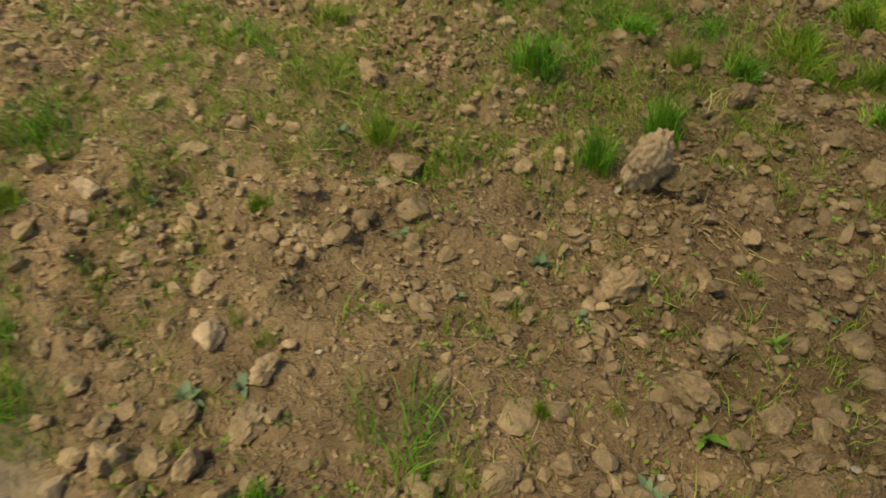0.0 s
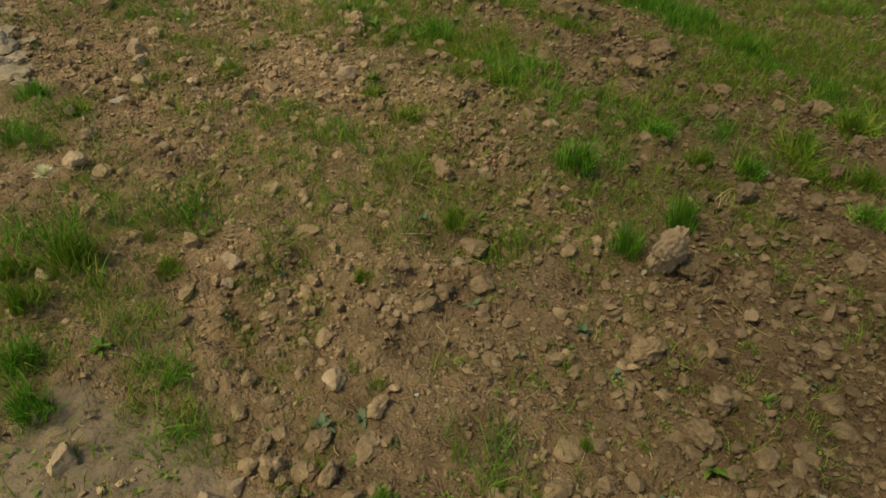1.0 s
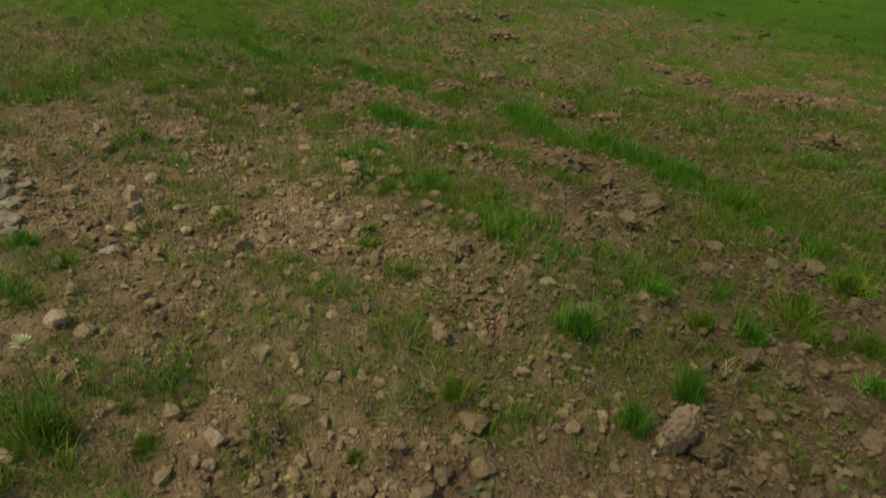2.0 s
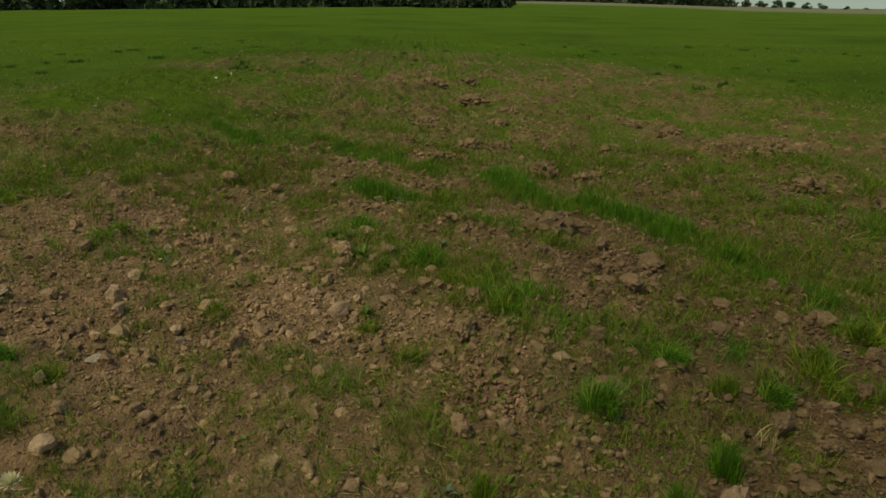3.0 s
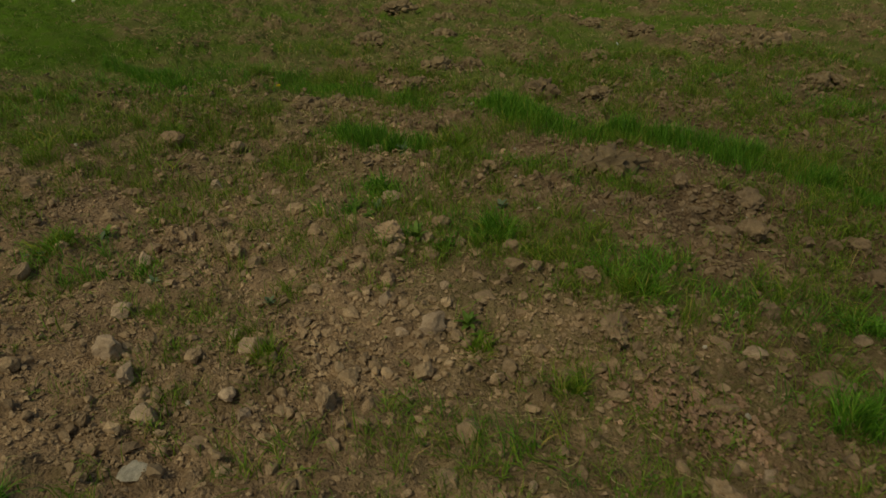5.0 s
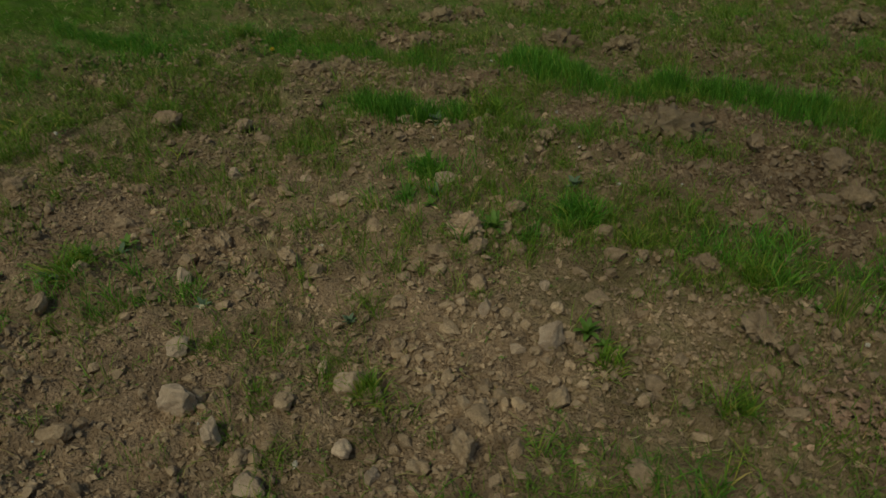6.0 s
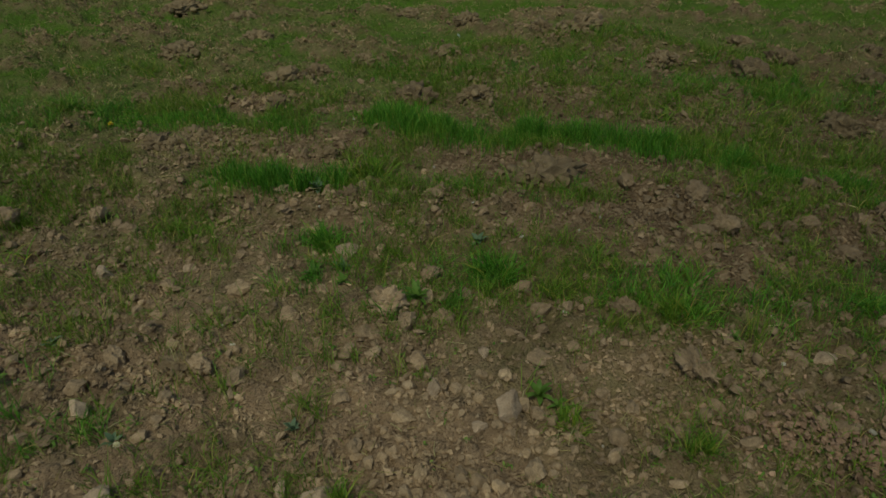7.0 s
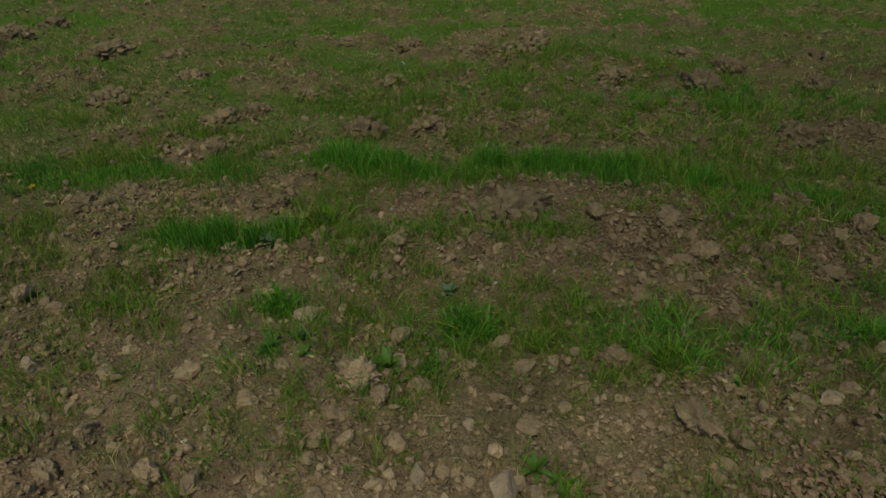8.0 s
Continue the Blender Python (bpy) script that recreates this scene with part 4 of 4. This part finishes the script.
for x, y, up, size in ((1.314, 2.933, 0.05, 0.15), (1.087, 2.528, 0.05, 0.09), (-1.263, 4.901, 0.06, 0.12), (-0.152, 3.754, 0.0, 0.10)):
    me = tuft_mesh("dead_stalks", 350 + int(10 * size), 26, 0.45, STRAW)
    ob = new("dead_stalks", me)
    ob.matrix_world = pose(x, y, float(height(x, y)) + up, 8, 5, 30) @ Matrix.Scale(size, 4)
    tagged(ob, "bunch of dry dead stalks and roots on a clod", "stalks", "dead stalks")
put_lump("field_stone", lying(clod_mesh(262, 4, 0.05, 9, 0.22), CHIPS), -1.491, 3.541, 0.105, "large flat angular whitish stone lying on soil", "stone", "stones on the field", 0.2, 5, 20)
put_lump("white_chip", lying(clod_mesh(260, 3, 0.05, 6, 0.25), CHIPS), 1.644, 3.347, 0.055, "small white chip lying among grass", "stone", "", 0.1, 8, 40)


def put_flower(x, y, tall, wide, petals, label):
    """A stalk with a head of narrow petals."""
    base = new("dandelion")
    base.matrix_world = pose(x, y, float(height(x, y)) - 0.004, 5, -6, 40)
    tagged(base, label, "flower", "flowers")
    link_mesh("stalk", *trunk_cone(0, 0, 0, 0.0025, tall), BROAD, base)
    n = 34
    a, rise = np.arange(n) * 2.4, np.linspace(0.15, 1.2, n)
    out = np.stack([np.cos(a) * np.cos(rise), np.sin(a) * np.cos(rise), np.sin(rise)], 1) * wide / 2
    side = np.stack([-np.sin(a), np.cos(a), 0 * a], 1) * wide * 0.06
    top = np.array([0, 0, tall])
    verts = np.stack([top - 0.4 * side + 0.05 * out, top + 0.4 * side + 0.05 * out, top + out * 0.7 + side, top + out, top + out * 0.7 - side], 1).reshape(-1, 3)
    one = np.array([(0, 1, 2), (0, 2, 4), (4, 2, 3)])
    link_mesh("flower_head", verts, (np.arange(n)[:, None, None] * 5 + one[None]).reshape(-1, 3), petals, base)


put_flower(-1.183, 2.454, 0.25, 0.08, CREAM, "pale yellow dandelion head fading on its stalk")
put_flower(-1.554, 4.576, 0.05, 0.026, CREAM, "small cream flower head low among grass")
put_flower(-0.905, 7.323, 0.10, 0.045, YELLOW, "bright yellow dandelion in flower among grass")

# ---- loose crumbs, straw and thin grass ----


def shard_shapes(points, count, seed, crumbly=False):
    """Broken angular fragments: the hull of a few random places, cut finer and roughened if crumbly."""
    shapes = []
    for n in range(count):
        r = np.random.default_rng(seed + n)
        p = r.normal(0, 1, (points, 3))
        p *= (r.uniform(0.75, 1.0, points) / np.linalg.norm(p, axis=1))[:, None] * np.array([0.55, 0.49, 0.42])
        bm = bmesh.new()
        for q in p:
            bm.verts.new(q)
        bmesh.ops.convex_hull(bm, input=bm.verts[:])
        bmesh.ops.triangulate(bm, faces=bm.faces[:])
        if crumbly:
            bmesh.ops.subdivide_edges(bm, edges=bm.edges[:], cuts=1, use_grid_fill=True)
            bmesh.ops.triangulate(bm, faces=bm.faces[:])
            for v in bm.verts:
                v.co += v.co * (0.49 / max(v.co.length, 0.1) - 1) * 0.30 + Vector(r.normal(0, 0.028, 3))
        bm.verts.index_update()
        shapes.append((np.array([v.co[:] for v in bm.verts]), np.array([[v.index for v in f.verts] for f in bm.faces])))
        bm.free()
    return shapes


def tiny_shapes(count, seed):
    """Broken eight-sided crumbs."""
    shapes = []
    for n in range(count):
        r = np.random.default_rng(seed + n)
        v = np.array([(1, 0, 0), (0, 1, 0), (-1, 0, 0), (0, -1, 0), (0, 0, 0.8), (0, 0, -0.6)]) * 0.5
        v = v * r.uniform(0.6, 1.25, (6, 1)) + r.uniform(-0.16, 0.16, (6, 3))
        t = np.array([(0, 1, 4), (1, 2, 4), (2, 3, 4), (3, 0, 4), (1, 0, 5), (2, 1, 5), (3, 2, 5), (0, 3, 5)])
        shapes.append((v, t))
    return shapes


def strew(name, label, x, y, size, shapes, mat, r, category, sit=0.18, rise=0.0):
    """Many small lumps joined into one sheet of rubble."""
    verts, tris, at = [], [], 0
    kind = r.integers(0, len(shapes), len(x))
    z = height(x, y) + rise * np.ones(len(x))
    for k, (v, t) in enumerate(shapes):
        pick = kind == k
        n = int(pick.sum())
        if not n:
            continue
        a = r.uniform(0, 2 * np.pi, n)
        c, s = np.cos(a)[:, None], np.sin(a)[:, None]
        w = size[pick][:, None]
        vx = v[None, :, 0] * r.uniform(0.85, 1.25, (n, 1)) + v[None, :, 2] * r.uniform(-0.4, 0.4, (n, 1))
        vy = v[None, :, 1] * r.uniform(0.70, 1.10, (n, 1))
        px = (vx * c - vy * s) * w + x[pick][:, None]
        py = (vx * s + vy * c) * w + y[pick][:, None]
        lean = v[None, :, 0] * r.uniform(-0.35, 0.35, (n, 1))
        pz = (v[None, :, 2] * r.uniform(0.65, 1.2, (n, 1)) + lean + sit) * w + z[pick][:, None]
        verts.append(np.stack([px, py, pz], 2).reshape(-1, 3))
        tris.append((at + np.arange(n)[:, None, None] * len(v) + t[None]).reshape(-1, 3))
        at += n * len(v)
    ob = link_mesh(name, np.concatenate(verts), np.concatenate(tris), mat, flat=True)
    return tagged(ob, label, category, kind="stuff")


def bare(x, y):
    return (1 - 0.55 * smooth(-0.35, -0.9, x + 0.25 * (y - 3))) * np.clip(1.0 - 1.1 * cover_at(x, y), 0.25, 1) * (0.22 + 0.28 * smooth(2.5, 4.0, y) + (0.78 - 0.28 * smooth(2.5, 4.0, y)) * rubbly(x, y)) * (1 - 0.6 * crust(x, y))


def dusty(x, y):
    return np.clip(1.0 - 0.9 * cover_at(x, y), 0.25, 1) * (0.5 + 0.5 * rubbly(x, y)) * (1 - 0.8 * crust(x, y))


def meagre(n, r, low, high, power):
    """Sizes, the small ones far more common."""
    return low + (high - low) * r.uniform(0, 1, n) ** power


TINY, FINE, COARSE = tiny_shapes(16, 380), shard_shapes(6, 20, 400, True), shard_shapes(13, 20, 440, True)
x, y, r = scatter(-1.7, 2.5, 1.0, 4.0, 38000, dusty, 71)
strew("soil_crumbs", "fine dry crumbs of brown soil", x, y, meagre(len(x), r, 0.006, 0.022, 1.8), TINY, CRUMB, r, "crumbs")
x, y, r = scatter(-3.0, 3.6, 3.6, 7.0, 60000, dusty, 75)
strew("soil_crumbs", "fine dry crumbs of brown soil", x, y, meagre(len(x), r, 0.009, 0.028, 1.6), TINY, CRUMB, r, "crumbs")
for x0, x1, y0, y1, small, large, seed in ((-1.7, 2.5, 1.0, 4.0, 10500, 3200, 74), (-3.2, 3.8, 3.6, 8.0, 22000, 6500, 72)):
    x, y, r = scatter(x0, x1, y0, y1, small, bare, seed)
    strew("rubble", "angular small clods covering the bare soil", x, y, meagre(len(x), r, 0.017, 0.034, 1.5), FINE, CRUMB, r, "clods")
    x, y, r = scatter(x0, x1, y0, y1, large, bare, seed + 40)
    strew("rubble", "angular small clods covering the bare soil", x, y, meagre(len(x), r, 0.030, 0.062, 1.8), COARSE, CRUMB, r, "clods")


r = np.random.default_rng(178)
u, v = r.normal(0, 0.17, 950), r.normal(0, 0.09, 950)
x, y = 0.25 + 0.48 * u + 0.88 * v, 3.31 - 0.88 * u + 0.48 * v
strew("rubble", "heap of small loose pinkish brown clods", x, y, meagre(950, r, 0.010, 0.036, 1.8), FINE, ROSY, r, "clods", 0.14, 0.02 * np.exp(-(u**2 / 0.045 + v**2 / 0.015)))


def outlying(x, y):
    """The ground round the close-built patch."""
    return ((y > 6.8) | (x > 3.7) | (x < -3.1)) * 1.0


def turned_up(x, y):
    """Bare patches of the rougher ground, where its broken lumps gather."""
    return outlying(x, y) * (0.15 + 0.85 * smooth(-0.10, 0.25, debris(x, y))) * np.clip(1.12 - 1.2 * cover_at(x, y), 0, 1)


x, y, r = scatter(-8.0, 11.0, 2.0, 13.0, 115000, turned_up, 73)
strew("far_clods", "rough brown crumbs of earth over the worked patch", x, y, meagre(len(x), r, 0.012, 0.046, 1.6), TINY, FARCLOD, r, "clods", 0.12)
x, y, r = scatter(-8.0, 11.0, 2.0, 16.0, 9000, turned_up, 79)
strew("far_clods", "rough brown lumps of earth over the worked patch", x, y, meagre(len(x), r, 0.028, 0.075, 2.4), FINE, FARCLOD, r, "clods", 0.10)
cx, cy, r = scatter(-7.5, 9.0, 2.5, 14.0, 1500, turned_up, 176)
big = r.uniform(0.05, 0.13, len(cx))
n = r.integers(18, 44, len(cx))
k = np.repeat(np.arange(len(cx)), n)
off = r.normal(0, 0.6, (len(k), 2)) * np.array([1.25, 0.85])
up = big[k] * 1.0 * np.exp(-1.6 * (off**2).sum(1)) * r.uniform(0.2, 1.0, len(k))
strew("far_clods", "low heaps of broken earth and root mats", cx[k] + off[:, 0] * big[k], cy[k] + off[:, 1] * big[k], big[k] * r.uniform(0.10, 0.36, len(k)), FINE, FARCLOD, r, "clods", 0.05, up)
x, y, r = scatter(-9.0, 12.0, 13.0, 20.0, 7000, turned_up, 80)
strew("far_clods", "rough brown lumps of earth over the worked patch", x, y, meagre(len(x), r, 0.03, 0.10, 1.6), TINY, FARCLOD, r, "clods", 0.12)
x, y, r = scatter(-4.5, 5.0, -3.0, 1.2, 9000, dusty, 70)
strew("soil_crumbs", "dry crumbs of brown soil behind the worked patch", x, y, meagre(len(x), r, 0.012, 0.050, 1.8), TINY, CRUMB, r, "crumbs")
x, y, r = scatter(-2.6, 3.2, 1.2, 7.0, 260, bare, 78)
strew("pale_pebbles", "small pale pebbles among the crumbs", x, y, meagre(len(x), r, 0.010, 0.030, 1.6), COARSE, CHIPS, r, "pebbles")


def thin_share(x, y):
    return (1 - 0.75 * crust(x, y)) * np.clip(cover_at(x, y) * 2.6 + 0.27 + 0.12 * smooth(4.0, 6.0, y), 0, 1) * (1 - 0.5 * smooth(-0.1, -0.7, x) * smooth(2.8, 3.4, y) * smooth(6.2, 5.0, y)) * smooth(-0.40, 0.35, fbm(x * 2.6, y * 2.6, 81, 3))


def clumps(x, y, r, few, many, spread):
    """Places of single blades, gathered in little clumps round the given places."""
    n = r.integers(few, many, len(x))
    k = np.repeat(np.arange(len(x)), n)
    wide = spread * r.uniform(0.4, 1.3, len(x))[k]
    return x[k] + r.normal(0, 1, len(k)) * wide, y[k] + r.normal(0, 1, len(k)) * wide, k


x0, y0, r = scatter(-3.6, 4.2, 0.9, 8.0, 31000, thin_share, 82)
x, y, k = clumps(x0, y0, r, 4, 19, 0.027)
size = (0.045 + 0.085 * r.uniform(0, 1, len(x0)) ** 1.5) * (0.8 + 0.5 * smooth(2, 6, y0))
tall = size[k] * r.uniform(0.5, 1.1, len(x))
tagged(link_mesh("thin_grass", *blades(x, y, tall, 0.0016 + 0.014 * tall, 0.80, seed=83, simple=True), THIN), "sparse short grass sprouting between clods", "grass", kind="stuff")
x0, y0, r = scatter(-6.0, 6.5, -4.0, 1.4, 5000, lambda x, y: 0.2 + 0.8 * thin_share(x, y), 86)
x, y, k = clumps(x0, y0, r, 4, 14, 0.03)
tall = r.uniform(0.04, 0.10, len(x0))[k] * r.uniform(0.5, 1.1, len(x))
tagged(link_mesh("thin_grass", *blades(x, y, tall, 0.0016 + 0.014 * tall, 0.80, seed=186, simple=True), THIN), "sparse short grass behind the worked patch", "grass", kind="stuff")


def sprouts(x, y, r, low, high):
    """Tiny flat leaves, two or three to a sprout."""
    n = len(x)
    a, out = r.uniform(0, 2 * np.pi, n), r.uniform(low, high, n)
    way = np.stack([np.cos(a), np.sin(a), r.uniform(-0.1, 0.7, n)], 1) * out[:, None]
    side = np.stack([-np.sin(a), np.cos(a), r.uniform(-0.5, 0.5, n)], 1) * (out * r.uniform(0.16, 0.34, n))[:, None]
    root = np.stack([x, y, height(x, y) + r.uniform(0.001, 0.014, n)], 1)
    verts = np.stack([root, root + 0.55 * way + side, root + way, root + 0.55 * way - side], 1).reshape(-1, 3)
    one = np.array([(0, 1, 2), (0, 2, 3)])
    return verts, (np.arange(n)[:, None, None] * 4 + one[None]).reshape(-1, 3)


x0, y0, r = scatter(-3.2, 3.8, 0.9, 7.5, 9500, lambda x, y: np.clip(0.10 + thin_share(x, y), 0, 1), 92)
x, y, k = clumps(x0, y0, r, 3, 13, 0.016)
tagged(link_mesh("seedlings", *sprouts(x, y, r, 0.006, 0.020), BROAD), "tiny green seedlings sprouting in the soil", "seedlings", kind="stuff")


def meadow_share(x, y):
    return np.clip(cover_at(x, y) * 1.2 + 0.10, 0, 1) * smooth(-0.7, 0.2, fbm(x * 1.5, y * 1.5, 84, 3))


for x0, x1, y0, y1, count, few, many, spread, wide, seed in ((-7.0, 8.5, 2.0, 13.0, 17500, 5, 20, 0.034, 0.003, 85), (-15.0, 17.0, 2.0, 28.0, 13000, 4, 11, 0.06, 0.008, 185)):
    inner = (y1 < 20) * 1.0
    cx, cy, r = scatter(x0, x1, y0, y1, count, lambda x, y: meadow_share(x, y) * ((y > 7.0) | (x > 3.7) | (x < -3.1)) * (inner + (1 - inner) * ((y > 12.6) | (x > 8.2) | (x < -6.8))), seed)
    x, y, k = clumps(cx, cy, r, few, many, spread)
    size = 0.030 + 0.080 * r.uniform(0, 1, len(cx)) ** 2.0
    tall = size[k] * r.uniform(0.5, 1.1, len(x))
    tagged(link_mesh("meadow_grass", *blades(x, y, tall, wide + 0.025 * tall, 0.95, seed=seed + 1, simple=True), MEADOW), "green meadow grass beyond the worked soil", "grass", kind="stuff")


def withered(x, y):
    """Where dead grass stands among the green: the rough ground round the worked patch, thinning out into the meadow."""
    return outlying(x, y) * (0.5 + 0.5 * smooth(-0.2, 0.3, fbm(x * 1.2, y * 1.2, 186, 3))) * smooth(1.0, 0.75, cover_at(x, y))


cx, cy, r = scatter(-7.0, 9.0, 2.0, 14.0, 21000, withered, 187)
x, y, k = clumps(cx, cy, r, 4, 15, 0.035)
tall = (0.022 + 0.050 * r.uniform(0, 1, len(cx)) ** 1.6)[k] * r.uniform(0.5, 1.1, len(x))
tagged(link_mesh("dead_grass", *blades(x, y, tall, 0.003 + 0.025 * tall, 1.1, seed=188, simple=True), STRAW), "short dead straw-coloured grass among the green", "grass", kind="stuff")
x, y, r = scatter(-12, 14, 7.5, 26, 70, meadow_share, 87)
tagged(link_mesh("meadow_flowers", *crown_cards(x, y, height(x, y) + 0.08, 0.02, 0.02, len(x), 0.013, r), WHITE), "tiny white flowers dotted through meadow grass", "flowers", kind="stuff")
x0, y0, r = scatter(-12, 14, 12.0, 26, 80, meadow_share, 88)
x, y, k = clumps(x0, y0, r, 22, 60, 0.09)
tall = r.uniform(0.06, 0.13, len(x0))[k] * r.uniform(0.5, 1.0, len(x))
tagged(link_mesh("dark_weeds", *blades(x, y, tall, 0.012 + 0.06 * tall, 0.7, seed=89), DARK), "dark green leafy weeds standing in meadow grass", "weeds", kind="stuff")

for n, (x0, y0, x1, y1, w, tall0) in enumerate(STRIPS):
    r = np.random.default_rng(500 + n)
    count = int(10500 * w * math.hypot(x1 - x0, y1 - y0)) + 120
    s, o = r.uniform(-0.03, 1.03, count), r.normal(0, 0.30, count) * w
    long = math.hypot(x1 - x0, y1 - y0)
    x, y = x0 + s * (x1 - x0) - o * (y1 - y0) / long, y0 + s * (y1 - y0) + o * (x1 - x0) / long
    lush = 0.30 + 0.85 * smooth(-0.45, 0.25, fbm(x * 2.6, y * 2.6, 91, 3))
    keep = r.uniform(0, 1, count) < lush
    x, y, lush, o = x[keep], y[keep], lush[keep], o[keep]
    tall = tall0 * lush * r.uniform(0.5, 1.0, len(x)) * (1 - 0.4 * np.clip(np.abs(o) / w, 0, 1))
    tagged(link_mesh("grass_row", *blades(x, y, tall, 0.0022 + 0.009 * tall, 0.42, seed=510 + n), LUSH), "dense row of tall bright green grass", "grass", kind="stuff")
for n, (x0, y0, x1, y1, w, share) in enumerate(BANDS):
    r = np.random.default_rng(550 + n)
    long = math.hypot(x1 - x0, y1 - y0)
    count = int((150 if y0 > 2.2 else 90) * share * w * long) + 4
    s, o = r.uniform(-0.05, 1.05, count), r.normal(0, 0.5, count) * w
    x, y, k = clumps(x0 + s * (x1 - x0) - o * (y1 - y0) / long, y0 + s * (y1 - y0) + o * (x1 - x0) / long, r, 8, 30, 0.028)
    tall = (0.125 * r.uniform(0.6, 1.25, count))[k] * r.uniform(0.5, 1.1, len(x))
    tagged(link_mesh("loose_grass", *blades(x, y, tall, 0.002 + 0.011 * tall, 0.75, seed=570 + n), LUSH if n % 3 else GRASS), "loose band of fresh green grass on soil", "grass", kind="stuff")


def straw_share(x, y):
    return np.clip(smooth(-0.2, 0.6, fbm(x * 1.8, y * 1.8, 95, 2)), 0.1, 1)


def straw_bits(x, y, r, short, long_, thin, thick):
    """Bent three-sided stalks lying on the ground."""
    z, a, long = height(x, y), r.uniform(0, 2 * np.pi, len(x)), r.uniform(short, long_, len(x))
    rise = r.uniform(-0.05, 0.28, len(x))
    way = np.stack([np.cos(a), np.sin(a), rise], 1) * long[:, None]
    side = np.stack([-np.sin(a), np.cos(a), 0 * a], 1) * r.uniform(thin, thick, len(x))[:, None]
    p0 = np.stack([x, y, z + 0.006], 1)
    bow = np.stack([-np.sin(a), np.cos(a), 0 * a + 0.3], 1) * (long * r.uniform(-0.12, 0.12, len(x)))[:, None]
    up = np.zeros_like(side)
    up[:, 2] = 0.0016
    verts = np.stack([p0 - side, p0 + side, p0 + up, p0 + way / 2 + bow - side, p0 + way / 2 + bow + side, p0 + way / 2 + bow + up, p0 + way - side, p0 + way + side, p0 + way + up], 1).reshape(-1, 3)
    one = np.array([(0, 1, 4), (0, 4, 3), (1, 2, 5), (1, 5, 4), (2, 0, 3), (2, 3, 5), (3, 4, 7), (3, 7, 6), (4, 5, 8), (4, 8, 7), (5, 3, 6), (5, 6, 8), (6, 7, 8)])
    return verts, (np.arange(len(x))[:, None, None] * 9 + one[None]).reshape(-1, 3)


x, y, r = scatter(-2.8, 3.2, 1.0, 7.0, 6500, straw_share, 96)
tagged(link_mesh("straw", *straw_bits(x, y, r, 0.015, 0.085, 0.0008, 0.0020), STRAW), "bits of dry straw and dead stalks on soil", "straw", kind="stuff")
x0, y0, r = scatter(-6.5, 9.0, 4.0, 13.0, 2600, lambda x, y: turned_up(x, y) + 0.05, 98)
x, y, k = clumps(x0, y0, r, 3, 14, 0.05)
tagged(link_mesh("litter", *straw_bits(x, y, r, 0.015, 0.060, 0.0012, 0.0032), STRAW), "dead grass litter lying on the turned earth", "straw", kind="stuff")

# ---- far edge of the field ----


def joined(pieces):
    verts, tris, at = [], [], 0
    for v, t in pieces:
        verts.append(v), tris.append(t + at)
        at += len(v)
    return np.concatenate(verts), np.concatenate(tris)


r = np.random.default_rng(900)
crowns, trunks = [], []
for n in range(90):
    b, d = radians(r.uniform(-52, 7)), r.uniform(150, 185)
    x, y = d * math.sin(b), d * math.cos(b)
    z, tall, wide = float(terrain(x, y)), r.uniform(9, 16) * float(1 - 0.65 * smooth(0, 7, math.degrees(b))), r.uniform(6, 10)
    trunks.append(trunk_cone(x, y, z, 0.25, tall * 0.7))
    crowns.append(crown_cards(x, y, z + 1.2, wide, tall - 1, 170, 0.50, r))
    crowns.append(crown_cards(x + r.uniform(-4, 4), y - r.uniform(0, 6), z, r.uniform(3, 5), r.uniform(1.5, 4), 90, 0.30, r))
for n in range(85):
    b, d = radians(-52 + 59 * n / 84), 152 + r.uniform(-3, 3)
    x, y = d * math.sin(b), d * math.cos(b)
    crowns.append(crown_cards(x, y, float(terrain(x, y)) - 0.3, r.uniform(3, 4.5), r.uniform(2.5, 4.5), 130, 0.40, r))
for n in range(130):
    b, d = radians(4.5 + 19 * n / 129), 690 + r.uniform(-25, 25)
    x, y = d * math.sin(b), d * math.cos(b)
    crowns.append(crown_cards(x, y, float(terrain(x, y)) - 1, r.uniform(9, 14), r.uniform(10, 16), 100, 1.1, r))
woods = tagged(link_mesh("far_woods", *joined(crowns), WOODS), "dark green belt of woodland along the field edge", "woods", kind="stuff")
tagged(link_mesh("far_trunks", *joined(trunks), BARK), "dark trunks in the far belt of woodland", "woods", kind="stuff")

for b, d, tall, wide in FAR_TREES:
    x, y = d * math.sin(radians(b)), d * math.cos(radians(b))
    tree = new("far_tree")
    tree.matrix_world = pose(x, y, float(terrain(x, y)))
    tagged(tree, "distant dark green tree beyond a pale field", "tree", "trees on the skyline")
    link_mesh("trunk", *trunk_cone(0, 0, 0, 0.035 * tall, tall * 0.7), BARK, tree)
    link_mesh("crown", *crown_cards(0, 0, tall * 0.02, 0.7 * wide, tall * 0.96, 420, 0.07 * tall, r), WOODS, tree)
